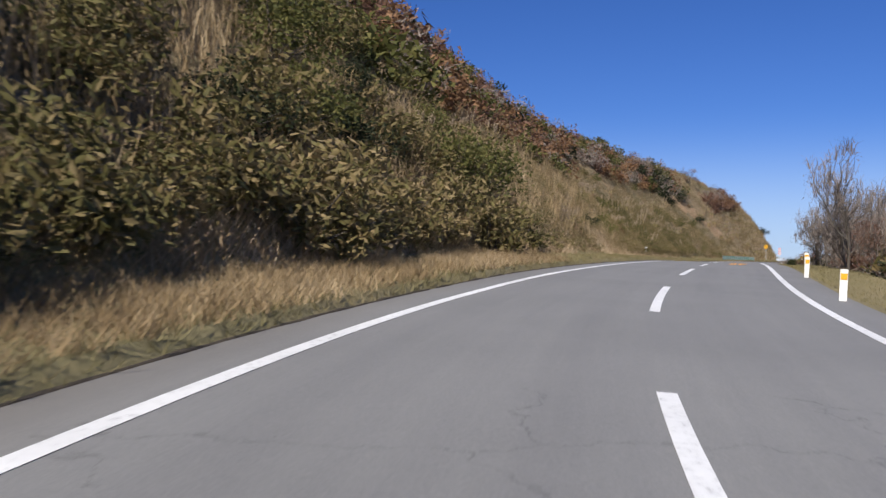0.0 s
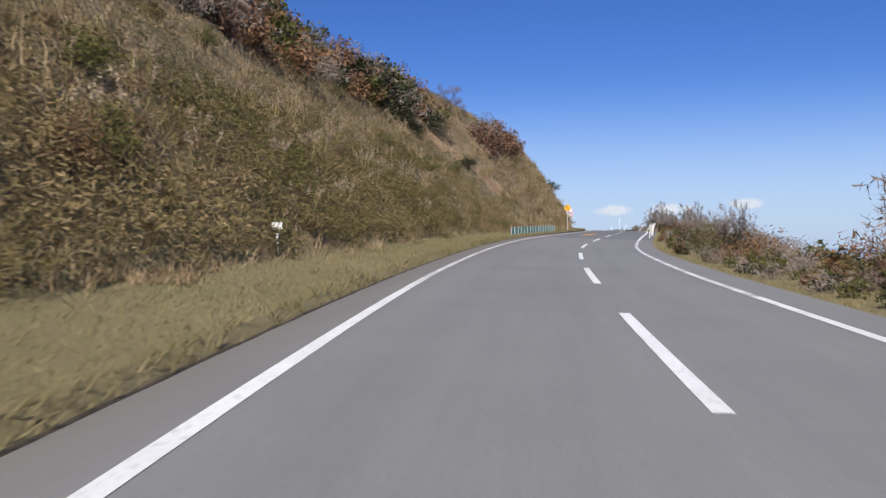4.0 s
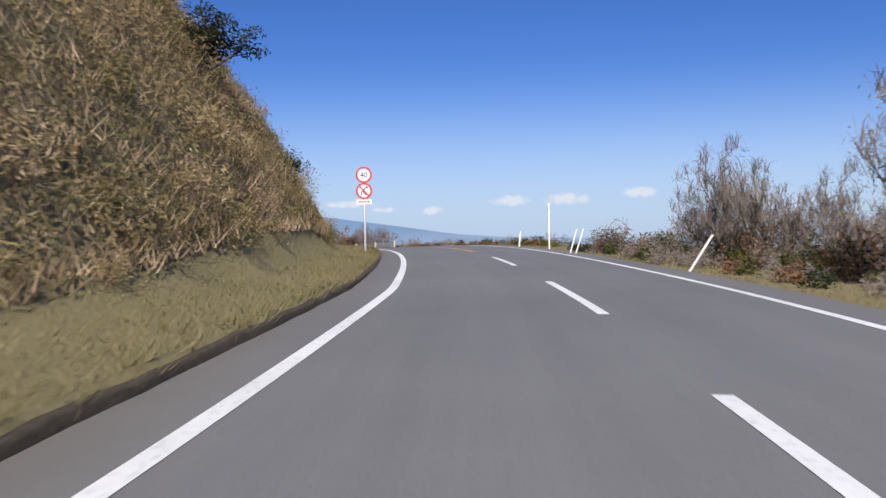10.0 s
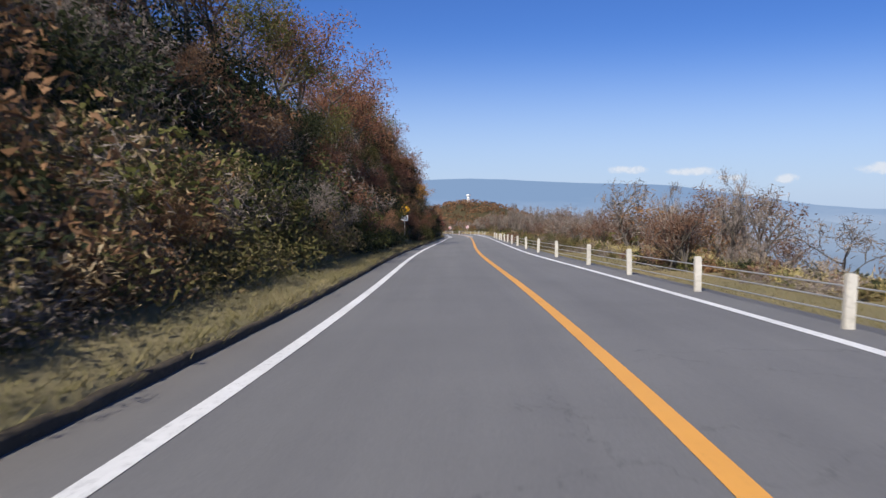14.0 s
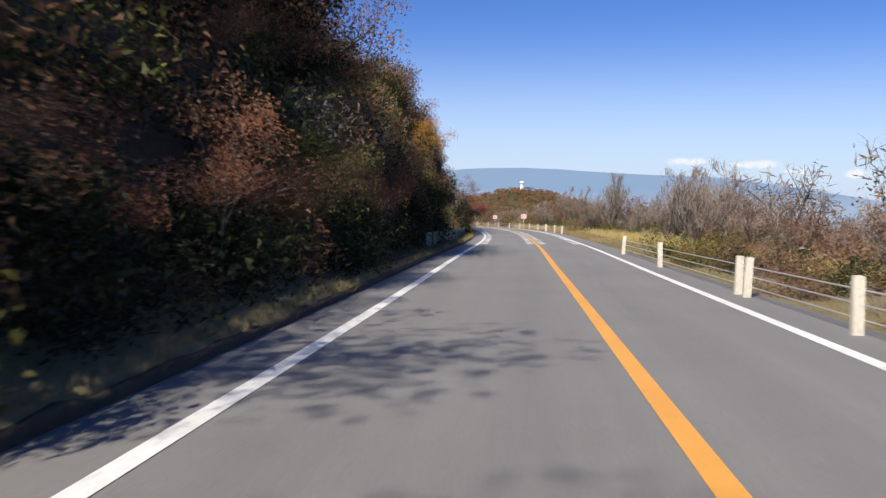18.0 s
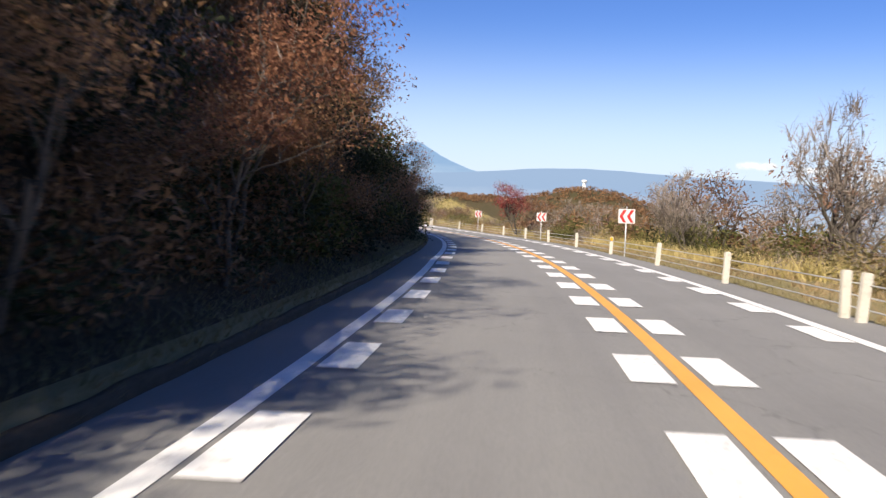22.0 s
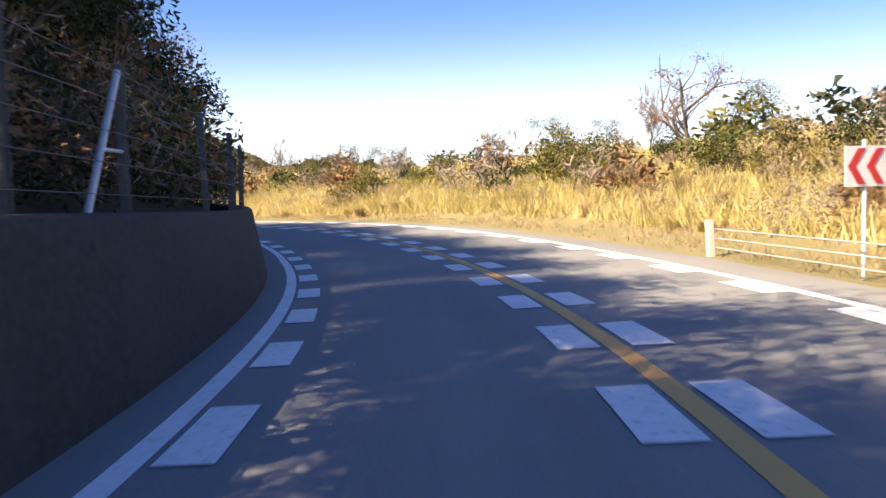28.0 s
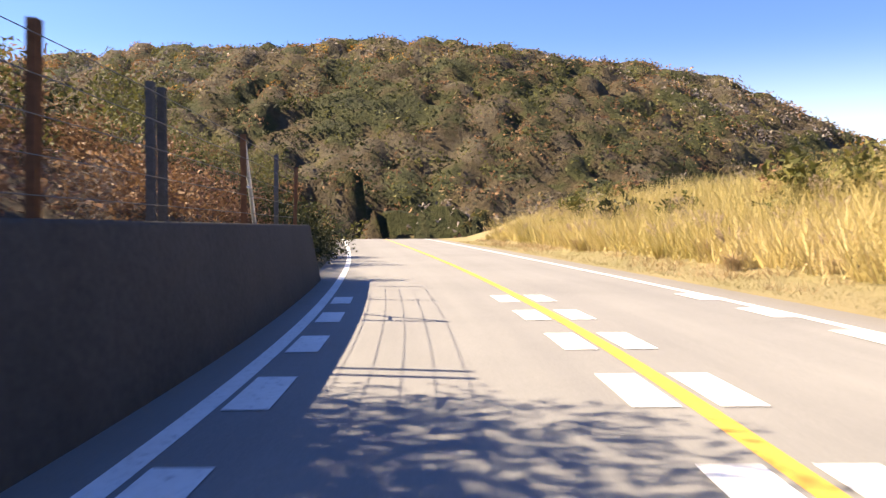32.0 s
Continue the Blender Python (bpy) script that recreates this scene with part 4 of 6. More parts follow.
# ---- plants ----
rng = np.random.default_rng(7)


def unit(n):
    v = rng.normal(size=(n, 3))
    return v / np.linalg.norm(v, axis=1)[:, None]


def short_blades(P, height, width, lean):
    """One leaning triangle each, for short grass."""
    n = len(P)
    a, b = rng.uniform(0, 2 * np.pi, n), rng.uniform(0, 2 * np.pi, n)
    side = np.stack([np.cos(b), np.sin(b), np.zeros(n)], -1) * (width / 2)[:, None]
    tip = P + np.stack([np.cos(a) * lean * height, np.sin(a) * lean * height, height], -1)
    return np.stack([P - side, P + side, tip], 1).reshape(-1, 3), np.arange(n * 3).reshape(-1, 3)


def blades(P, height, width, lean):
    """Bent grass blades: base pair, middle pair and tip each; P places, arrays of height, width, lean."""
    n = len(P)
    a = rng.uniform(0, 2 * np.pi, n)
    way = np.stack([np.cos(a), np.sin(a), np.zeros(n)], -1)
    b = rng.uniform(0, 2 * np.pi, n)
    side = np.stack([np.cos(b), np.sin(b), np.zeros(n)], -1) * (width / 2)[:, None]
    up = np.stack([np.zeros(n), np.zeros(n), height], -1)
    mid = P + up * 0.6 + way * (lean * height * 0.3)[:, None]
    tip = P + up * (1 - 0.25 * lean)[:, None] + way * (lean * height)[:, None]
    V = np.stack([P - side, P + side, mid + side * 0.8, mid - side * 0.8, tip], 1).reshape(-1, 3)
    o = (np.arange(n) * 5)[:, None]
    F = np.concatenate([o + [0, 1, 2], o + [0, 2, 3], o + [3, 2, 4]], 1).reshape(-1, 3)
    return V, F


def leaf_cards(P, size, flat=0.0, long=1.8, plain=False):
    """Pointed four-cornered leaves, creased along the middle, at places P."""
    n = len(P)
    a, b = unit(n), unit(n)
    a[:, 2] *= 1 - flat
    a /= np.linalg.norm(a, axis=1)[:, None]
    b -= a * (a * b).sum(1)[:, None]
    b /= np.linalg.norm(b, axis=1)[:, None] + 1e-9
    size = np.broadcast_to(size, n)[:, None]
    A, B = a * size * long / 2, b * size / 2
    if plain:
        return np.stack([P - A - B * 0.7, P - A * 0.6 + B * 0.9, P + A], 1).reshape(-1, 3), np.arange(n * 3).reshape(-1, 3)
    droop = np.cross(a, b) * size * 0.18
    V = np.stack([P - A, P + B - droop, P + A, P - B - droop], 1).reshape(-1, 3)
    o = (np.arange(n) * 4)[:, None]
    return V, np.concatenate([o + [0, 1, 2], o + [0, 2, 3]], 1).reshape(-1, 3)


def on_sheet(P, us, n, s0, s1, u0, u1, low=1.0):
    """n random places on a ground sheet, s0..s1 along and u0..u1 across (low > 1 crowds them to u0): the places, s and u."""
    s = rng.uniform(s0, s1, n)
    w = u0 + (u1 - u0) * rng.uniform(0, 0.9999, n) ** low
    fi, fj = np.interp(s, s_g, np.arange(len(s_g))) * 0.99999, np.interp(w, us, np.arange(len(us))) * 0.99999
    i, j = fi.astype(int), fj.astype(int)
    u, v = (fi - i)[:, None], (fj - j)[:, None]
    return (P[i, j] * (1 - u) + P[i + 1, j] * u) * (1 - v) + (P[i, j + 1] * (1 - u) + P[i + 1, j + 1] * u) * v, s, w


def patchy(P, size, seed):
    return np.array([noise.noise(Vector(p) * size + Vector((seed, 0, 0))) for p in P])


def stuff(name, V, F, mat, label):
    return tagged(new(name, mesh(name, V, F, mat)), label, name.replace("_", " "), kind="stuff")


# -- grass and dwarf bamboo on the sunny slope --
def foot_at(s):
    return np.interp(s, *FOOT)


def slope_cover():
    # dry grass in waves and clumps, longest in the hollows of the noise
    P, s, u = on_sheet(hill_P, left_u, 150000, -40, 232, 2.0, 19, 1.5)
    lump = patchy(P, 0.55, 3)
    keep = (u > foot_at(s) + 0.1 + 0.9 * lump) & ((patchy(P, 0.13, 0) + 0.5 * (rng.uniform(size=len(P)) - 0.35)) > -0.32)
    keep &= ~((s > 112) & (s < 125) & (u > 4.5) & (u < 9.5) & (rng.uniform(size=len(P)) < 0.6))
    keep &= ~((s > 60) & (s < 100) & (u < 8.5) & (rng.uniform(size=len(P)) < 0.55))
    P, tall = P[keep], np.repeat(0.55 + 0.75 * np.clip(lump[keep] + 0.4, 0, 1), 3)
    P = np.repeat(P, 3, 0) + rng.normal(size=(len(P) * 3, 3)) * (0.13, 0.13, 0.0)
    n = len(P)
    stuff("dry_grass", *short_blades(P, rng.uniform(0.15, 0.52, n) * tall, rng.uniform(0.016, 0.034, n), rng.uniform(0.2, 1.3, n)), DRY_GRASS, "tall dry brown grass covering the steep slope")
    # dwarf bamboo: low leaves in sheets, with stalks hidden below
    P, s, u = on_sheet(hill_P, left_u, 420000, -40, 250, 2.0, 19, 1.6)
    lump = patchy(P, 0.8, 5)
    green = np.interp(s, [-40, 40, 60, 100, 112, 125, 140, 160, 185, 250], [0.0, 0.0, 0.3, 0.3, -0.2, -0.2, 0.05, 0.1, 0.5, 0.5])
    keep = (u > foot_at(s) + 0.3 + 0.8 * lump) & (patchy(P, 0.11, 9) + green * (u < 8) > -0.1) & ~((s > 112) & (s < 125) & (u > 4.5) & (u < 9.5))
    P = P[keep]
    lift = rng.uniform(0.1, 1.0, len(P)) ** 0.6 * (0.35 + 0.7 * np.clip(lump[keep] + 0.4, 0, 1))
    P = P + np.stack([lift * 0, lift * 0, lift], -1)
    stuff("dwarf_bamboo", *leaf_cards(P, rng.uniform(0.03, 0.055, len(P)), 0.3, 3.4, True), BAMBOO, "yellow-green dwarf bamboo leaves on the slope")
    # a greener, thicker sheet of it low on the slope
    P, s, u = on_sheet(hill_P, left_u, 75000, 56, 104, 2.2, 8.5, 1.3)
    edge = (1 - np.abs(s - 80) / 24) + 0.8 * patchy(P, 0.25, 12) - np.clip(u - 6, 0, 3) * 0.35
    P = P[(edge > 0.25) & (u > foot_at(s) + 0.2)]
    lift = rng.uniform(0.1, 1.0, len(P)) ** 0.6 * 0.85
    P = P + np.stack([lift * 0, lift * 0, lift], -1)
    stuff("dwarf_bamboo", *leaf_cards(P, rng.uniform(0.03, 0.055, len(P)), 0.2, 3.6, True), BAMBOO, "dense olive green dwarf bamboo at the foot of the slope")


def verge_cover():
    P, s, u = on_sheet(hill_P, left_u, 200000, -45, 405, 0.12, 3.6, 1.2)
    P = P[u < foot_at(s) + 0.9]
    Q, s2, u2 = on_sheet(valley_P, valley_u, 120000, -30, 556, 0.2, 4.6, 1.3)
    P = np.concatenate([P, Q])
    n = len(P)
    stuff("verge_grass", *short_blades(P, rng.uniform(0.03, 0.11, n), rng.uniform(0.008, 0.018, n), rng.uniform(0.3, 1.3, n)), VERGE_BLADE, "short dry verge grass beside the road")
    # grass hanging over the kerb
    P, s, u = on_sheet(hill_P, left_u, 26000, -30, 408, 0.0, 0.16)
    P = P[patchy(P, 1.4, 6) > -0.25]
    n = len(P)
    stuff("kerb_grass", *short_blades(P, rng.uniform(0.05, 0.17, n), rng.uniform(0.01, 0.022, n), rng.uniform(0.4, 1.5, n)), VERGE_BLADE, "dry grass hanging over the kerb")
    # taller dry weeds on the first verge, at the lawn's back edge and along the kerb
    P, s, u = on_sheet(hill_P, left_u, 22000, -45, 19, 0.12, 3.0)
    R_, s3, u3 = on_sheet(valley_P, valley_u, 16000, 330, 556, 0.5, 4.0)
    P = np.concatenate([P[patchy(P, 0.7, 8) > -0.4], R_[patchy(R_, 0.6, 3) > 0.0]])
    P = np.repeat(P, 4, 0) + rng.normal(size=(len(P) * 4, 3)) * (0.07, 0.07, 0)
    n = len(P)
    stuff("dry_weeds", *short_blades(P, rng.uniform(0.08, 0.3, n), rng.uniform(0.01, 0.02, n), rng.uniform(0.3, 1.3, n)), WEED, "pale tan dry weeds on the verge")
    # thin reeds standing between the bushes of the first slope
    P, s, u = on_sheet(hill_P, left_u, 6500, -30, 62, 3.0, 12)
    P = P[patchy(P, 0.2, 1) > -0.1]
    P = np.repeat(P, 6, 0) + rng.normal(size=(len(P) * 6, 3)) * (0.18, 0.18, 0)
    n = len(P)
    stuff("dry_reeds", *blades(P, rng.uniform(0.5, 1.4, n), rng.uniform(0.014, 0.03, n), rng.uniform(0.1, 0.8, n)), WEED, "tall tan dry reeds among the bushes of the slope")


slope_cover()
verge_cover()


# -- pampas grass tufts --
def pampas(size, seed, mat=DRY_GRASS, plumes=14):
    th = new("pampas_grass")
    n = 260
    r = rng.uniform(0, 0.28, n) * size
    a = rng.uniform(0, 2 * np.pi, n)
    P = np.stack([r * np.cos(a), r * np.sin(a), np.full(n, -0.1)], -1)
    part("leaves", mesh("leaves", *blades(P, rng.uniform(0.7, 1.3, n) * size, rng.uniform(0.02, 0.045, n) * size, rng.uniform(0.2, 1.0, n)), mat), th)
    m = plumes
    a = rng.uniform(0, 2 * np.pi, m)
    tops, pieces = [], []
    for k in range(m):
        foot = np.array([math.cos(a[k]) * 0.15, math.sin(a[k]) * 0.15, 0]) * size
        top = foot * 3.2 + np.array([0, 0, rng.uniform(1.3, 1.75) * size])
        pieces.append(tube([foot, (foot + top) / 2 - (0, 0, -0.05), top], [0.008, 0.006, 0.003], 4))
        q = np.linspace(0, 1, 16)[:, None]
        tops.append(top + q * np.array([foot[0] * 1.2 + 0.02, foot[1] * 1.2, 0.32]) * (1, 1, 1) + rng.normal(size=(16, 3)) * 0.018)
    part("stalks", mesh("stalks", *joined(pieces), GOLD_GRASS), th)
    T = np.concatenate(tops)
    part("plumes", mesh("plumes", *leaf_cards(T, rng.uniform(0.03, 0.06, len(T)), 0, 3.0), PLUME), th, "pale feathery plumes")
    return th


# -- shrubs and trees --
def limbs(height, spread, forks, depth, rad, lean=0.0, start=0.3):
    """A branching skeleton: tubes of the limbs and the ends of the twigs."""
    pieces, ends = [], []

    def grow(p, way, length, r, level):
        n = 4
        pts, q, w = [p], p.copy(), way.copy()
        for _ in range(n):
            w = w + rng.normal(size=3) * 0.16 + np.array([0, 0, 0.05])
            w /= np.linalg.norm(w)
            q = q + w * length / n
            pts.append(q.copy())
        pieces.append(tube(pts, np.linspace(r, r * 0.55, n + 1), 6 if level < 2 else 4))
        if level >= depth:
            ends.append(q)
            return
        for k in range(forks if level else forks + 1):
            at = pts[min(n, max(1, int(round(n * rng.uniform(start, 1.0)))))]
            out = unit(1)[0]
            out[2] = abs(out[2]) * 0.5 + 0.15
            w2 = w * 0.55 + out * spread
            grow(at.copy(), w2 / np.linalg.norm(w2), length * rng.uniform(0.55, 0.8), r * 0.5, level + 1)

    grow(np.zeros(3) + (0, 0, -0.3), np.array([lean, 0, 1.0]), height, rad, 0)
    return pieces, np.array(ends)


def tree(name, height, rad, mat, n_leaves, size, spread=0.9, forks=3, depth=3, clump=0.5, twigs=0, squash=0.7, long=1.9):
    th = new(name)
    pieces, ends = limbs(height * 0.5, spread, forks, depth, rad)
    part("trunk", mesh("trunk", *joined(pieces), BARK, True), th, "grey branching trunk")
    if twigs:
        E = np.repeat(ends, twigs, 0) + rng.normal(size=(len(ends) * twigs, 3)) * 0.05
        n = len(E)
        part("twig_spray", mesh("twig_spray", *blades(E, rng.uniform(0.25, 0.75, n), rng.uniform(0.012, 0.03, n), rng.uniform(0.2, 1.4, n)), TWIG), th, "fine bare twigs")["kind"] = "stuff"
    if n_leaves:
        k = rng.integers(0, len(ends), n_leaves)
        off = unit(n_leaves) * (rng.uniform(0, 1, n_leaves) ** 0.45 * clump)[:, None] * (1, 1, squash)
        part("crown", mesh("crown", *leaf_cards(ends[k] + off, rng.uniform(0.6, 1.3, n_leaves) * size, 0.2, long, True), mat), th)
    return th


def bush(name, radius, height, mat, n_leaves, size, clumps=16, long=1.7, stem_mat=BARK, plain=False, sides=4):
    """A shrub whose leaf clumps reach down to the ground, uneven in outline."""
    th = new(name)
    c = unit(clumps) * radius * rng.uniform(0.35, 0.95, clumps)[:, None]
    c[:, 2] = np.abs(c[:, 2]) / radius * height * 0.85 + 0.1 * height
    part("stem", mesh("stem", *joined([tube([(0, 0, -0.3), q * (0.35, 0.35, 0.5), q], [0.03, 0.018, 0.007], sides) for q in (c if sides == 4 else c[:5])]), stem_mat, True), th)
    k = rng.integers(0, clumps, n_leaves)
    cr = rng.uniform(0.3, 0.6, clumps) * radius
    off = unit(n_leaves) * (rng.uniform(0, 1, n_leaves) ** 0.4 * cr[k])[:, None] * (1, 1, 0.75)
    part("crown", mesh("crown", *leaf_cards(c[k] + off, rng.uniform(0.6, 1.3, n_leaves) * size, 0.2, long, plain), mat), th)
    return th


def template(th):
    """World-free triangles of a plant's parts, by material."""
    out = []
    for ch in th.children:
        me = ch.data
        me.calc_loop_triangles()
        v, t = np.zeros(len(me.vertices) * 3, np.float32), np.zeros(len(me.loop_triangles) * 3, np.int32)
        me.vertices.foreach_get("co", v)
        me.loop_triangles.foreach_get("vertices", t)
        out.append((me.materials[0], v.reshape(-1, 3), t.reshape(-1, 3)))
    return out


def plant(kinds, places, label, category, group, grow=(0.8, 1.25), sink=0.1, mass=""):
    """Set plants of the kinds at the places (s, d) on the ground: each a thing, or, with mass, joined into one growth of that name."""
    heap = {}
    for i, (s, d, *k) in enumerate(places):
        which = k[0] if k else int(rng.integers(0, len(kinds)))
        scale = (k[1] if len(k) > 1 else 1.0) * rng.uniform(*grow)
        p = ground_at(s, d)
        m = Matrix.LocRotScale((p[0], p[1], p[2] - sink), Euler((rng.uniform(-0.08, 0.08), rng.uniform(-0.08, 0.08), rng.uniform(0, 6.28))), (scale, scale, scale * rng.uniform(0.9, 1.12)))
        th = kinds[which]
        if mass:
            A = np.array(m)
            for mat, v, t in template(th):
                vs, ts, n = heap.setdefault(mat, ([], [], [0]))
                vs.append(v @ A[:3, :3].T + A[:3, 3])
                ts.append(t + n[0])
                n[0] += len(v)
            continue
        if th.get("set"):
            ob = copy_thing(th, m)
        else:
            th.matrix_basis, ob = m, th
            th["set"] = 1
        tagged(ob, label if isinstance(label, str) else label[which], category, group)
    for mat, (vs, ts, n) in heap.items():
        stuff(mass, np.concatenate(vs), np.concatenate(ts), mat, label if isinstance(label, str) else label[0])


def spread(s0, s1, u0, u1, n, side=-1, gap=0.0):
    out = []
    while len(out) < n:
        s = rng.uniform(s0, s1)
        u = rng.uniform(u0, u1)
        d = -(left_w(s) + SHOULDER + u) if side < 0 else right_w(s) + 0.9 + u
        if all((s - a) ** 2 + (d - b) ** 2 > gap * gap for a, b in out):
            out.append((float(s), float(d)))
    return out


olive = [bush("shrub", 1.3, 1.9, LEAF_OLIVE, 2400, 0.064, 24), bush("shrub", 1.0, 1.5, BAMBOO, 2100, 0.052, 20, 3.0), bush("shrub", 1.2, 1.7, LEAF_DARK, 2400, 0.06, 22)]
brown = [bush("shrub", 1.2, 1.8, LEAF_BROWN, 2300, 0.052, 24), bush("shrub", 1.1, 1.6, LEAF_RED, 2000, 0.05, 20), bush("shrub", 1.4, 2.2, TWIG, 1400, 0.035, 26, 7.0)]
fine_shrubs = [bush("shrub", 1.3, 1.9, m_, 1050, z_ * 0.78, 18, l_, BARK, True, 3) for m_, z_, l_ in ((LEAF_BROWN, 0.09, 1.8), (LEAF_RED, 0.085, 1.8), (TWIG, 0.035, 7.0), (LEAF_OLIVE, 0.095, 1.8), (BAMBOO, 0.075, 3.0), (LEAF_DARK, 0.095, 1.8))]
far_shrubs = [bush("shrub", 1.3, 1.9, m_, 330, z_ * 1.05, 12, l_, BARK, True, 3) for m_, z_, l_ in ((LEAF_BROWN, 0.16, 1.8), (LEAF_RED, 0.15, 1.8), (TWIG, 0.07, 6.0), (LEAF_OLIVE, 0.17, 1.8), (BAMBOO, 0.13, 3.0), (LEAF_DARK, 0.17, 1.8))]
green_lbl = ["olive green leafy shrub on the slope", "yellow-green bamboo grass clump on the slope", "dark green dense shrub on the slope"]
brown_lbl = ["brown autumn shrub beside the road", "reddish autumn shrub beside the road", "grey-brown leafless shrub beside the road"]
plant(olive, [(q_ + rng.uniform(-0.4, 0.4), -(left_w(q_) + SHOULDER + u_ + rng.uniform(-0.4, 0.4)), k_, 1.0) for q_ in np.arange(-6, 23, 1.9) for u_, k_ in ((2.5, 1), (4.4, int(rng.choice([0, 1, 1, 2]))))], green_lbl, "shrub", "slope shrubs", (0.8, 1.25))
plant(olive, spread(-14, 24, 5.5, 11, 26, gap=1.3), green_lbl, "shrub", "slope shrubs", (0.8, 1.4))
plant(brown, spread(26, 60, 2.6, 9, 16, gap=1.5), brown_lbl, "shrub", "slope shrubs", (0.35, 0.6))
plant(olive, spread(40, 100, 3.6, 13, 22, gap=1.5), green_lbl, "shrub", "slope shrubs", (0.4, 0.75))
plant(far_shrubs[:4], spread(-10, 62, 8, 24, 190, gap=1.1), "brown and red autumn shrubs high on the slope", "shrub", "slope shrubs", (0.9, 1.5), mass="ridge_shrubs")
plant(far_shrubs, [(q_, -(left_w(q_) + SHOULDER + np.interp(q_, [30, 55, 90, 120], [16, 14.3, 10.2, 9.0]) + w_), int(rng.choice([0, 0, 1, 2, 2, 3, 5])), 1.0) for q_, w_ in zip(rng.uniform(30, 121, 230), rng.uniform(0, 5.5, 230))] + [(q_, -(left_w(q_) + SHOULDER + 9.3 + w_), int(rng.choice([0, 1, 2])), 1.0) for q_, w_ in zip(rng.uniform(131, 147, 24), rng.uniform(-1.3, 0.6, 24))], "mixed brown and green shrubs along the ridge", "shrub", "slope shrubs", (0.9, 1.4), mass="ridge_shrubs")
plant([olive[2]], [(115.6, -(left_w(115.6) + SHOULDER + 6.7)), (108.0, -(left_w(108) + SHOULDER + 8.6)), (103.0, -(left_w(103) + SHOULDER + 9.8)), (98.5, -(left_w(98) + SHOULDER + 10.4))], green_lbl[2], "shrub", "slope shrubs", (0.9, 0.95))
plant(olive, spread(176, 204, 3.2, 9, 12, gap=1.6) + [(197.5, -(left_w(197) + SHOULDER + 2.5), 1, 1.4), (199.2, -(left_w(199) + SHOULDER + 2.4), 1, 1.3), (201.0, -(left_w(201) + SHOULDER + 2.7), 1, 1.4)], green_lbl, "shrub", "slope shrubs", (0.5, 0.9))
mounds = [bush("shrub", 1.3, 1.5, m_, 900, z_, 20, l_, BARK, True, 3) for m_, z_, l_ in ((BAMBOO, 0.058, 2.5), (WEED, 0.05, 2.8), (BAMBOO, 0.052, 2.6), (LEAF_OLIVE, 0.06, 2.4))]
mound_lbl = "rounded mounds of tan and green dwarf bamboo on the slope"
plant(mounds, [(s_, d_, int(rng.choice([0, 0, 2, 3])), 1.0) for s_, d_ in spread(80, 113, 2.0, 6.5, 70, gap=0.8)], mound_lbl, "shrub", "slope shrubs", (0.45, 0.75), 0.15, "dwarf_bamboo")
plant(mounds, [(s_, d_, int(rng.choice([0, 1, 1, 2])), 1.0) for s_, d_ in spread(142, 204, 1.7, 9, 230, gap=0.8) if -d_ - left_w(s_) - SHOULDER > np.interp(s_, *FOOT) + 0.25], mound_lbl, "shrub", "slope shrubs", (0.42, 0.72), 0.15, "dwarf_bamboo")
plant(mounds, [(s_, d_, int(rng.choice([0, 1, 2, 2])), 1.0) for s_, d_ in spread(24, 80, 2.6, 8, 90, gap=0.9)], mound_lbl, "shrub", "slope shrubs", (0.4, 0.65), 0.15, "dwarf_bamboo")
pink = pampas(1.0, 4, PINK_GRASS, 34)
tufts = [pampas(1.0, 1), pampas(1.2, 2, GOLD_GRASS, 20), pampas(0.85, 3, DRY_GRASS, 8)]
plant([pink], spread(62, 188, 3.0, 7, 44, gap=1.3), "small pinkish dry pampas tuft on the slope", "grass", "pampas grass", (0.5, 0.8))
plant([tufts[0], tufts[2], pink], spread(10, 105, 3.2, 9, 30, gap=1.2) + spread(180, 222, 3.0, 8, 14, gap=1.2), "dry pampas grass tuft on the slope", "grass", "pampas grass", (0.6, 1.1))

plant([pink, tufts[0], tufts[2]], spread(117, 152, 2.4, 9, 70, gap=0.9), "tall tan pampas grass tuft on the steep slope", "grass", "pampas grass", (0.75, 1.2))
plant([tufts[2], tufts[2], pink], spread(58, 100, 2.8, 7.5, 46, gap=0.9), "dry pampas grass tuft on the slope", "grass", "pampas grass", (0.7, 1.15))
plant([pink], [(209.5, -(left_w(209) + SHOULDER + 2.3), 0, 1.3), (210.8, -(left_w(211) + SHOULDER + 2.0), 0, 1.15), (212.3, -(left_w(212) + SHOULDER + 2.2), 0, 1.35), (208.0, -(left_w(208) + SHOULDER + 3.6), 0, 1.2), (205.5, -(left_w(205) + SHOULDER + 4.6), 0, 1.1)], "large pinkish pampas tuft above the lawn", "grass", "pampas grass", (1.0, 1.05))
plant(brown, [(q_, -(left_w(q_) + SHOULDER + 1.9), int(rng.choice([0, 2, 2])), 1.15) for q_ in np.arange(213.5, 224, 1.5)], brown_lbl, "shrub", "slope shrubs", (0.9, 1.2))

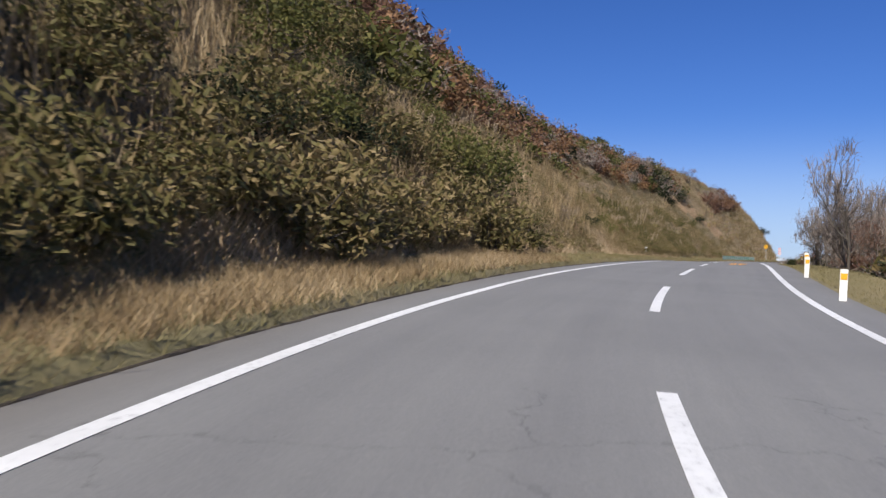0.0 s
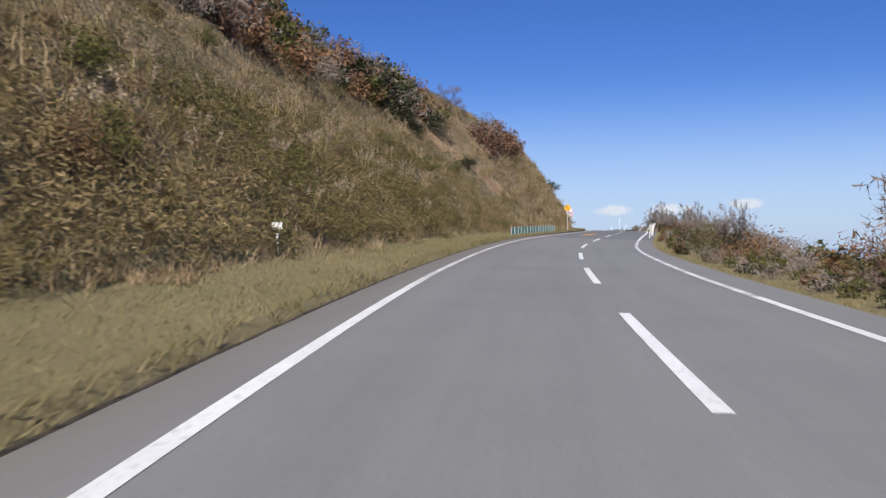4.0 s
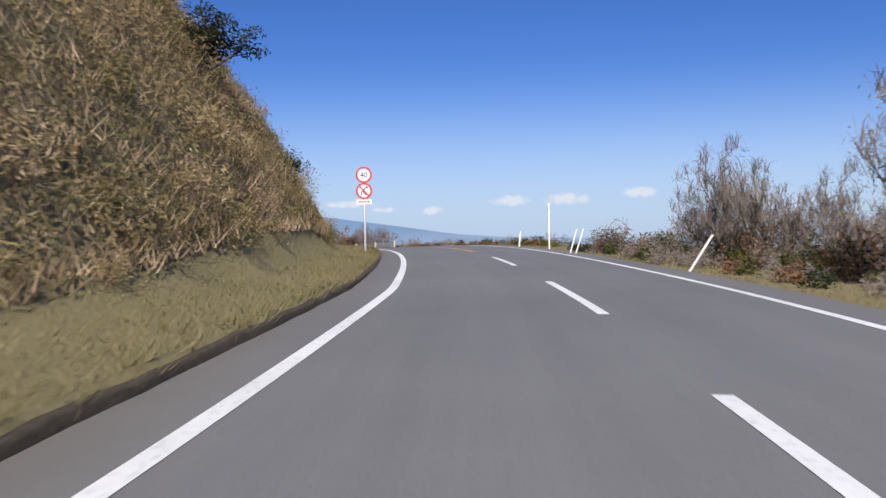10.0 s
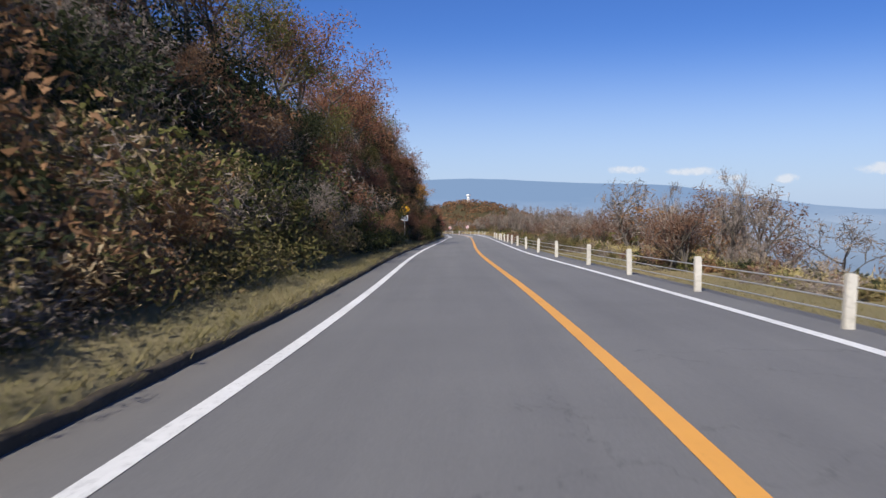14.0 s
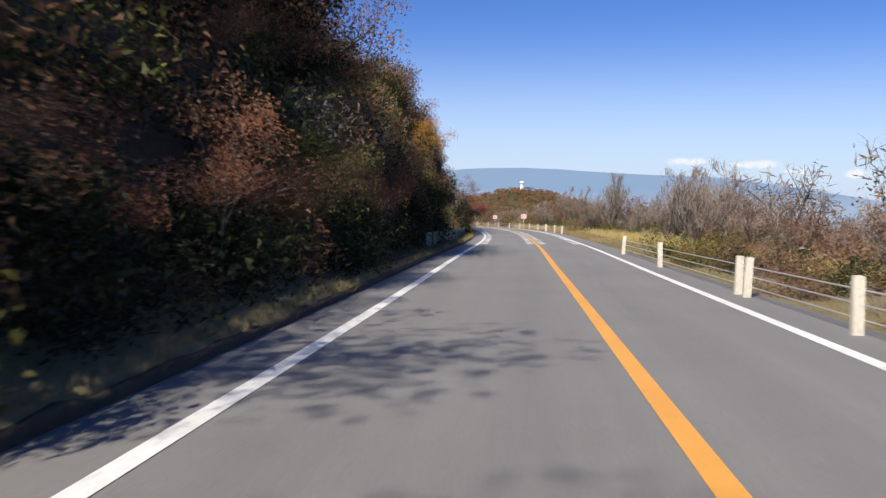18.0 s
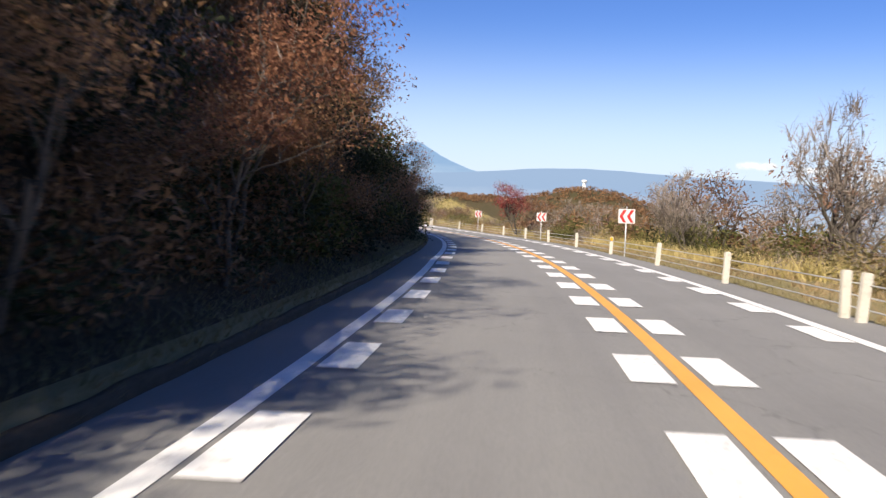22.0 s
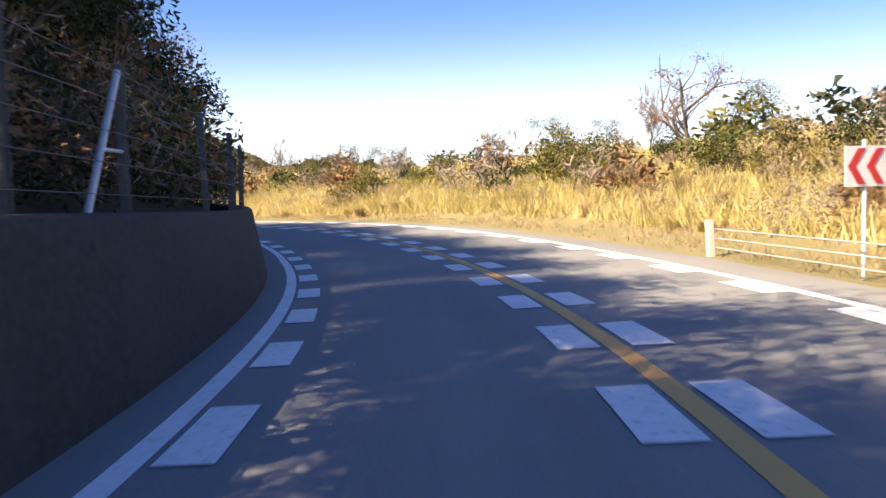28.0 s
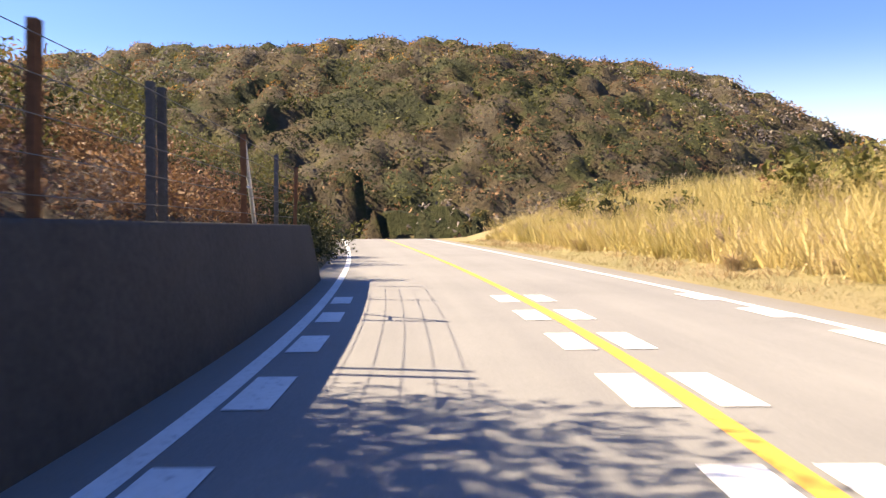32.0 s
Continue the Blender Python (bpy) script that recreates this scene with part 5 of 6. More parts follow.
# dark wood that overhangs the road on the hill side
wood = [tree("tree", 7.0, 0.13, LEAF_BROWN, 6400, 0.076, 0.95, 3, 3, 1.0, 2), tree("tree", 7.5, 0.14, LEAF_RUSSET, 6200, 0.074, 0.9, 3, 3, 1.0, 2),
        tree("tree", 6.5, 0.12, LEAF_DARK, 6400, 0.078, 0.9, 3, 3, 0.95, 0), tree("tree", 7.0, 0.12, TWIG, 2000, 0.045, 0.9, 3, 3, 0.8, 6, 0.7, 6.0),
        tree("tree", 6.5, 0.12, LEAF_ORANGE, 6000, 0.074, 0.9, 3, 3, 0.9, 2), tree("tree", 6.0, 0.12, LEAF_OLIVE, 6400, 0.076, 0.9, 3, 3, 0.95, 0)]
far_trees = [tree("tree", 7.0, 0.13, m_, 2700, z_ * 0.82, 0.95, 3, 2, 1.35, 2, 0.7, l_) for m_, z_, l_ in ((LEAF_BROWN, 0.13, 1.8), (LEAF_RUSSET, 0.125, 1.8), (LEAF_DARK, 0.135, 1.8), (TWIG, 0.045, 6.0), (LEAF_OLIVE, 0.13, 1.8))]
wood_lbl = ["brown-leaved autumn tree over the road", "russet autumn tree on the bank", "evergreen tree on the bank, darkened for its shade", "leafless grey tree on the bank", "orange-leaved autumn tree on the bank", "olive green tree on the bank"]
front, back_rows = [], []
for s in np.arange(214, 420, 2.5):
    for u, j in ((1.3, 0.5), (4.0, 1.0), (7.3, 1.5)):
        kind = int(rng.choice([0, 0, 0, 1, 1, 2, 3, 5]))
        if 338 < s < 350:
            kind = int(rng.choice([0, 1, 2, 3]))
        # low by the road, higher up the bank
        sc = float(np.interp(s, [214, 232, 245, 296, 304, 316, 322, 350, 360, 400, 412], [0.45, 0.66, 0.6, 0.62, 0.72, 0.75, 0.72, 0.72, 0.76, 0.7, 0.55])) if u < 3 else (float(np.interp(s, [240, 255, 296, 304], [0.8, 0.62, 0.66, 0.82])) if u < 6 else 0.9) * float(np.interp(s, [212, 232, 308, 314, 334, 342, 398, 412], [0.55, 1.0, 0.95, 0.55, 0.5, 0.9, 1.0, 0.62]))
        if 321 < s < 338 and u < 6:
            continue
        # dark-leaved kinds favoured here, in place of the bank's shade
        if 302 < s < 324:
            kind = int(rng.choice([0, 1, 2, 2]))
        if 324 <= s < 337:
            kind = int(rng.choice([0, 0, 1, 3, 5]))
        if 250 < s <= 302:
            kind = int(rng.choice([0, 0, 1, 1, 1, 0, 5]))
        if s > 350:
            kind = int(rng.choice([2, 0, 0, 0, 1, 3]))
        if s < 245 and u < 6:
            kind = int(rng.choice([0, 0, 3, 3, 3]))
        q = s + rng.uniform(-1.2, 1.2)
        u += float(np.interp(s, [225, 250], [0.9, 0.0]))
        (front if u < 6 else back_rows).append((q, -(left_w(q) + SHOULDER + u + rng.uniform(-j, j) * 0.5), kind if u < 6 else int(rng.choice([0, 0, 1, 1, 4] if s < 302 else [0, 1, 2, 2, 4])), sc))
# a clear gap round the warning sign
front = [(q, d - 1.9, k, z) if 264 < q < 277 and d > -(left_w(q) + SHOULDER + 3.0) else (q, d, k, z) for q, d, k, z in front]
front.append((340.0, -(left_w(340) + SHOULDER + 3.4), 4, 0.6))
plant(wood, front, wood_lbl, "tree", "roadside wood", (0.85, 1.2), 0.3)
plant(far_trees, back_rows, "autumn wood high on the bank", "tree", "roadside wood", (0.9, 1.25), 0.3, "hillside_wood")
# dark leaves beside the hollow carry its shade
thicket = [(s + rng.uniform(-0.6, 0.6), -(left_w(s) + SHOULDER + rng.uniform(1.3, 2.2) + np.interp(s, [225, 250], [0.9, 0.0])), (int(rng.choice([2, 2, 5, 3])) if 308 < s < 352 else int(rng.choice([0, 2, 2, 3]))) if s > 245 else int(rng.choice([3, 5, 5, 1])), 0.85) for s in np.arange(218, 418, 1.5) if not 319 < s < 322]
thicket = [(q, d - 1.0, k, 0.85 * z) if 263 < q < 277 else (q, d, k, z) for q, d, k, z in thicket]
plant(mounds, [(q, -(left_w(q) + SHOULDER + u), int(rng.choice([0, 2, 3])), 0.75) for q, u in ((264.5, 1.3), (266.2, 1.6), (268.0, 1.4), (269.6, 1.9), (271.2, 1.7), (273.0, 2.3), (277.0, 1.8), (279.5, 1.5))], "hanging bamboo leaves beside the warning sign", "shrub", "slope shrubs", (0.8, 1.1), 0.1, "dwarf_bamboo")
plant(olive + brown, thicket, green_lbl + brown_lbl, "shrub", "slope shrubs", (0.8, 1.25), 0.1)
plant(mounds, [(q + rng.uniform(-0.4, 0.4), -(left_w(q) + SHOULDER + u + rng.uniform(-0.2, 0.2)), int(rng.choice([0, 1, 2, 2])), 1.0) for q in np.arange(213, 238, 1.2) for u in (1.9, 3.0)], "tan and green bamboo grass below the trees", "shrub", "slope shrubs", (0.75, 1.1), 0.15, "dwarf_bamboo")
# near-black leaves paint the shade at the foot of the wood
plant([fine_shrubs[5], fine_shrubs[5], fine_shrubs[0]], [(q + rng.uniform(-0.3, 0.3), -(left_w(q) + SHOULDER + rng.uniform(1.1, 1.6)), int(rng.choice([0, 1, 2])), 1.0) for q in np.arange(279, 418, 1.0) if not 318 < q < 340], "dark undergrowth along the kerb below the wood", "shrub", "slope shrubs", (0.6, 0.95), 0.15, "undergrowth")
# dark kinds mixed in for the shade between the trunks
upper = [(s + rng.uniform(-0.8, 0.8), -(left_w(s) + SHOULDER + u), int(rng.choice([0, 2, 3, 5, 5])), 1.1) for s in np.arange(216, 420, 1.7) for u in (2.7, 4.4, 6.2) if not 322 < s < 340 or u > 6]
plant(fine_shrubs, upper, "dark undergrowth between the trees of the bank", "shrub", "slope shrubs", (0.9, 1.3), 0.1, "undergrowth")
plant(far_trees, [(q, -(left_w(q) + SHOULDER + u), int(rng.choice([0, 2, 2, 4] if q < 450 else [0, 2, 2, 3])), 0.85 * float(np.interp(q, [418, 424, 446, 460, 478, 490], [0.6, 0.66, 0.68, 0.78, 0.9, 0.5]))) for q in np.arange(WALL_FROM - 2, 492, 2.1) for u in (2.4 + rng.uniform(-0.5, 0.5), 4.0, 5.6) if u != 4.0 or 462 < q < 482], "dark trees above the retaining wall", "tree", "roadside wood", (0.8, 1.1), 0.3, "hillside_wood")
# dark leaves stand for the shade behind the fence
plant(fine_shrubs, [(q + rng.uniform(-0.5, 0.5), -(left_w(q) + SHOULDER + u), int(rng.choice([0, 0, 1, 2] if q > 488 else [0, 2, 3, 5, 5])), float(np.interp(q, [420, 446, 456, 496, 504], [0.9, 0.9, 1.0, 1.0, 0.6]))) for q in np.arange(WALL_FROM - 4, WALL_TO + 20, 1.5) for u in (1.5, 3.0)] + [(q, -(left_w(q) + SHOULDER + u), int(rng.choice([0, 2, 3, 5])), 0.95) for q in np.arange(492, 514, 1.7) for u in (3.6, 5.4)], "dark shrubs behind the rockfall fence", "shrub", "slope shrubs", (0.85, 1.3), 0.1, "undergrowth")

# tall dark crowns before the hollow with the net fence
plant(far_trees, [(q + rng.uniform(-0.6, 0.6), -(left_w(q) + SHOULDER + u), int(rng.choice([0, 0, 1, 2])), float(np.interp(q, [306, 316], [0.85, 0.55]))) for q in np.arange(298, 316, 1.6) for u in (4.4, 6.6)], "tall dark trees crowding the bank", "tree", "roadside wood", (0.9, 1.15), 0.3, "hillside_wood")
# crowns that lean out over the kerb and the lane
plant(wood, [(q, -(left_w(q) + SHOULDER + u), k, z) for q, u, k, z in ((355.0, 1.1, 0, 0.82), (359.5, 1.0, 1, 0.86), (363.5, 1.3, 0, 0.86), (386.0, 1.2, 0, 0.68), (391.5, 1.0, 0, 0.6), (395.5, 1.1, 5, 0.56), (406.0, 1.0, 3, 0.85), (409.0, 1.4, 3, 0.8))], wood_lbl, "tree", "roadside wood", (0.95, 1.1), 0.3)
plant(far_trees, [(q + rng.uniform(-0.8, 0.8), -(left_w(q) + SHOULDER + u + rng.uniform(-0.5, 0.5)), int(rng.choice([0, 0, 1, 2, 2])), z) for q in np.arange(343, 392, 2.2) for u, z in ((4.4, 0.66), (6.4, float(np.interp(q, [343, 366, 390], [0.7, 0.7, 0.5]))))], "tall dark trees crowding the bank", "tree", "roadside wood", (0.9, 1.15), 0.3, "hillside_wood")
# a second, closed row of crowns behind the wall, added to shade the bend
plant(far_trees, [(q + rng.uniform(-0.7, 0.7), -(left_w(q) + SHOULDER + u + rng.uniform(-0.5, 0.5)), int(rng.choice([0, 2, 2, 4])), float(np.interp(q, [480, 490, 500], [0.74, 0.86, 0.8]))) for q in np.arange(428, 502, 1.6) for u in ((5.0, 6.8) if q < 480 else (3.4, 4.8, 6.2))], "dense trees added above the retaining wall for shade", "tree", "roadside wood", (0.85, 1.1), 0.3, "hillside_wood")
plant(far_trees, [(q, -(left_w(q) + SHOULDER + u), int(rng.choice([0, 2, 4])), 0.5) for q in np.arange(517, 532, 2.0) for u in (2.6, 4.6)], "low dark trees beyond the end of the wall", "tree", "roadside wood", (0.85, 1.1), 0.3, "hillside_wood")
# sunlit grass and shrubs in the hollow above the dark net fence
plant(tufts, spread(323, 341, 2.2, 7.5, 22, gap=0.9), "sunlit pampas grass in the hollow of the bank", "grass", "pampas grass", (0.5, 0.85))
plant(mounds, [(s_, d_, int(rng.choice([0, 0, 2, 3])), 1.0) for s_, d_ in spread(317, 343, 1.5, 8.5, 130, gap=0.75)], "rounded mounds of sunlit grass and bamboo in the hollow", "shrub", "slope shrubs", (0.55, 0.9), 0.15, "dwarf_bamboo")
plant(fine_shrubs, [(s_, d_, int(rng.choice([0, 3, 3, 4])), 1.0) for s_, d_ in spread(324, 344, 3.0, 8.5, 30, gap=1.1)], "olive and brown shrubs in the hollow of the bank", "shrub", "slope shrubs", (0.6, 0.95), 0.15, "undergrowth")
plant(brown, spread(326, 342, 3.0, 7.5, 14, gap=1.1), brown_lbl, "shrub", "slope shrubs", (0.8, 1.2))

# single trees on the skyline
lone = [tree("tree", 2.3, 0.06, LEAF_DARK, 2600, 0.055, 1.15, 5, 2, 0.34, 0, 0.5), tree("tree", 3.8, 0.1, LEAF_RED, 2600, 0.05, 0.9, 3, 3, 0.5, 3)]
plant(lone, [(166.6, -(left_w(166) + SHOULDER + 4.1), 0, 1.35), (133, -(left_w(133) + 13), 1, 0.8), (139, -(left_w(139) + 13), 1, 0.45)], ["small dark round-crowned tree on the ridge", "reddish leafless tree on the ridge"], "tree", "ridge trees", (0.95, 1.05))

rng = np.random.default_rng(31)
# valley side: leafless thicket, then grass with single trees
bare = [tree("tree", 4.2, 0.08, TWIG, 1100, 0.03, 1.0, 4, 3, 0.5, 9, 0.8, 6.0), tree("tree", 3.4, 0.07, TWIG, 1000, 0.03, 1.0, 4, 3, 0.5, 9, 0.8, 6.0), tree("tree", 4.0, 0.09, LEAF_RED, 2400, 0.05, 1.0, 3, 3, 0.5, 4)]
bare_lbl = ["grey leafless branching tree by the road", "low leafless thicket tree by the road", "dark red autumn tree by the verge"]
plant(bare, spread(14, 70, 2.6, 6.5, 30, 1, 1.3), bare_lbl, "tree", "valley thicket", (0.75, 1.15), 0.2)
far_bare = [tree("tree", 4.0, 0.08, TWIG, 500, 0.06, 1.0, 4, 2, 0.6, 6, 0.8, 6.0), tree("tree", 4.0, 0.08, LEAF_RED, 800, 0.075, 1.0, 3, 2, 0.7, 6), tree("tree", 3.6, 0.08, LEAF_BROWN, 800, 0.075, 1.0, 3, 2, 0.7, 6)]
plant(far_bare, spread(5, 75, 6.5, 14, 50, 1, 1.3), "grey-brown leafless thicket below the road", "tree", "valley thicket", (0.9, 1.3), 0.2, "valley_thicket")
plant(bare[:2], spread(95, 178, 2.4, 5, 30, 1, 1.6), bare_lbl, "tree", "valley thicket", (0.42, 0.66), 0.3)
plant([far_bare[0], far_bare[0], far_bare[2]], spread(90, 180, 4.5, 11, 80, 1, 1.1), "grey-brown leafless thicket below the road", "tree", "valley thicket", (0.5, 0.8), 0.4, "valley_thicket")
plant(fine_shrubs, spread(62, 184, 1.9, 3.6, 90, 1, 0.9), "dark mixed shrubs at the foot of the thicket", "shrub", "valley shrubs", (0.5, 0.85), 0.2, "valley_scrub")
plant(bare[:2], spread(154, 163, 2.4, 5, 6, 1, 1.1) + spread(166, 172, 2.4, 5, 5, 1, 1.1), bare_lbl, "tree", "valley thicket", (0.6, 0.82), 0.3)
plant(far_shrubs, spread(186, 250, 1.7, 5, 210, 1, 0.6), "low golden and green scrub along the guard fence", "shrub", "valley shrubs", (0.24, 0.42), 0.12, "valley_scrub")
plant(fine_shrubs, spread(250, 312, 0.5, 3.2, 150, 1, 0.6), "dark hedge of shrubs behind the guard fence", "shrub", "valley shrubs", (0.32, 0.6), 0.12, "valley_scrub")
plant(far_bare, spread(262, 292, 3.2, 8.5, 46, 1, 1.0), "grey-brown leafless thicket behind the guard fence", "tree", "valley thicket", (0.5, 0.8), 0.2, "valley_thicket")
plant(far_shrubs + far_bare, spread(252, 345, 8, 26, 150, 1, 1.6), "mixed autumn scrub falling to the valley", "shrub", "valley shrubs", (0.9, 1.5), 0.2, "valley_scrub")
plant(far_shrubs, spread(20, 186, 3.4, 7, 110, 1, 1.0), "low mixed scrub below the road edge", "shrub", "valley shrubs", (0.6, 1.0), 0.2, "valley_scrub")
plant(bare + olive, spread(256, 345, 4.0, 8, 34, 1, 1.4), bare_lbl + green_lbl, "tree", "valley thicket", (0.55, 0.95), 0.3)
plant(far_bare + far_shrubs[:4], spread(252, 350, 6, 16, 80, 1, 1.4), "leafless thicket and scrub on the valley slope", "tree", "valley thicket", (0.9, 1.4), 0.3, "valley_thicket")
plant(fine_shrubs, spread(345, 440, 2.8, 7, 110, 1, 0.9), "brown and green shrubs behind the guard fence", "shrub", "valley shrubs", (0.6, 1.0), 0.2, "valley_scrub")
plant(far_shrubs + far_bare, spread(345, 430, 14, 27, 140, 1, 1.6), "mixed autumn scrub falling to the valley", "shrub", "valley shrubs", (0.7, 1.2), 0.2, "valley_scrub")
plant([fine_shrubs[k_] for k_ in (0, 2, 2, 3, 4)], spread(441, 460, 3.0, 9, 45, 1, 0.9), "dense brown thicket behind the guard fence", "shrub", "valley shrubs", (0.8, 1.25), 0.2, "valley_scrub")
plant([fine_shrubs[k_] for k_ in (0, 2, 2, 3, 4)], spread(422, 441, 2.6, 8, 50, 1, 0.9), "low brown thicket behind the guard fence", "shrub", "valley shrubs", (0.5, 0.8), 0.2, "valley_scrub")
plant(far_bare, spread(438, 462, 4.0, 11, 18, 1, 1.2), "leafless thicket behind the guard fence", "tree", "valley thicket", (0.6, 0.95), 0.2, "valley_thicket")
plant(far_shrubs + far_bare, spread(345, 382, 5.5, 16, 50, 1, 1.3) + spread(382, 425, 4.5, 15, 100, 1, 1.1), "mixed autumn scrub on the valley slope", "shrub", "valley shrubs", (0.85, 1.3), 0.2, "valley_scrub")
plant(bare[:2], spread(352, 372, 3.5, 7, 10, 1, 1.4) + [(s_, d_, int(rng.integers(0, 2)), 0.72) for s_, d_ in spread(442, 456, 3.4, 7, 8, 1, 1.2)] + [(383.5, float(right_w(383)) + 4.2, 0, 1.0), (386, float(right_w(386)) + 5.4, 1, 1.2), (388, float(right_w(388)) + 4.6, 0, 0.9)], bare_lbl, "tree", "valley thicket", (0.6, 1.0), 0.3)
plant(bare + olive, [(235.4, 4.7, 2, 0.74), (236.8, 5.3, 2, 0.6), (234.6, 6.6, 1, 0.45), (237.4, 7.0, 0, 0.55), (217, right_w(217) + 5.2, 5, 0.8), (218.6, right_w(218) + 5.6, 5, 0.65), (311, right_w(311) + 4.4, 2, 0.9), (316, right_w(316) + 3.6, 0, 0.62), (319, right_w(319) + 4.4, 0, 0.7)], bare_lbl + green_lbl, "tree", "valley thicket", (0.95, 1.05), 0.3)
rng = np.random.default_rng(22)
plant([tree("tree", 4.3, 0.1, LEAF_CRIMSON, 4200, 0.06, 0.9, 3, 3, 0.55, 4)], [(413.8, 5.5, 0, 1.05)], "red-leaved autumn tree behind the guard fence", "tree", "valley thicket", (1.0, 1.02), 0.3)
umbrella = tree("tree", 4.4, 0.09, LEAF_BROWN, 1500, 0.05, 1.5, 5, 2, 0.45, 3, 0.35)
plant([umbrella], [(471.0, 12.6, 0, 1.1)], "flat-topped sparse tree standing out on the golden bank", "tree", "valley thicket", (1.0, 1.02), 0.2)
red_crowns = [tree("tree", 3.6, 0.09, LEAF_RED, 4200, 0.056, 0.9, 4, 3, 0.5, 3)]
plant(red_crowns, [(235.0, 5.2, 0, 0.62), (236.3, 5.6, 0, 0.56)], "dark red autumn tree by the verge", "tree", "valley thicket", (1.0, 1.05), 0.2)
plant([far_shrubs[k_] for k_ in (0, 2, 3, 3, 5)], spread(462, 560, 5.0, 20, 90, 1, 1.6), "mixed shrubs among the golden grass", "shrub", "valley shrubs", (0.7, 1.5), 0.2, "valley_scrub")
plant(olive + brown, spread(460, 530, 4.0, 10, 30, 1, 1.8), green_lbl + brown_lbl, "shrub", "valley shrubs", (0.5, 1.1), 0.2)
plant(bare[:2], spread(462, 520, 10, 22, 8, 1, 2.6), bare_lbl, "tree", "valley thicket", (0.6, 0.85), 0.3)
plant([far_trees[4]], [(s_, d_, 0, 0.42) for s_, d_ in spread(474, 512, 7, 16, 9, 1, 2.2)], "small olive green trees on the golden bank", "tree", "valley thicket", (0.8, 1.15), 0.3, "bank_trees")


# dark bushes where the road leaves behind the end of the wall
plant(fine_shrubs, [(q_ + rng.uniform(-1, 1), -(left_w(q_) + SHOULDER + u_ + rng.uniform(-0.6, 0.6)), int(rng.choice([0, 3, 5, 5])), 1.0) for q_ in np.arange(516, 556, 1.6) for u_ in (1.4, 3.2, 5.5)], "dark bushes beyond the end of the wall", "shrub", "slope shrubs", (0.8, 1.3), 0.1, "undergrowth")
plant(olive + brown[:1], [(q_, right_w(q_) + 0.9 + u_, k_, z_) for q_, u_, k_, z_ in ((452, 6.5, 2, 1.0), (456, 7.5, 0, 1.1), (461, 7.0, 2, 1.2), (464, 8.5, 2, 1.1), (468, 7.6, 0, 0.9), (472, 8.8, 2, 1.0), (477, 7.8, 0, 1.2), (483, 8.2, 2, 0.9), (489, 7.0, 0, 0.8))], green_lbl + brown_lbl, "shrub", "valley shrubs", (0.95, 1.1), 0.2)


plant([far_shrubs[k_] for k_ in (0, 2, 2, 3, 5)], spread(52, 182, 0.7, 2.1, 190, 1, 0.5), "low dark scrub at the road's edge", "shrub", "valley shrubs", (0.2, 0.4), 0.08, "valley_scrub")


def gold_bank():
    P, s, u = on_sheet(valley_P, valley_u, 60000, 188, 556, 2.6, 20, 1.4)
    keep = ((s > 190) & (s < 440) & (patchy(P, 0.1, 4) > -0.2)) | (s > 440)
    tall = np.repeat(np.interp(s[keep], [230, 340, 440, 470, 500, 512], [0.45, 0.7, 0.6, 0.9, 1.0, 1.6]), 5)
    P = P[keep]
    P = np.repeat(P, 5, 0) + rng.normal(size=(len(P) * 5, 3)) * (0.14, 0.14, 0)
    n = len(P)
    stuff("golden_grass", *short_blades(P, rng.uniform(0.3, 1.0, n) * tall, rng.uniform(0.022, 0.05, n), rng.uniform(0.15, 1.1, n)), GOLD_GRASS, "tall golden grass on the valley verge and bank")


gold_bank()
plant([tufts[1], tufts[1], tufts[0]], spread(444, 556, 2.2, 8, 150, 1, 0.9), "golden pampas grass with pale plumes on the bank", "grass", "pampas grass", (0.55, 0.95))
plant(tufts, spread(190, 345, 2.2, 7, 60, 1, 1.0), "golden pampas grass with pale plumes on the bank", "grass", "pampas grass", (0.4, 0.65))


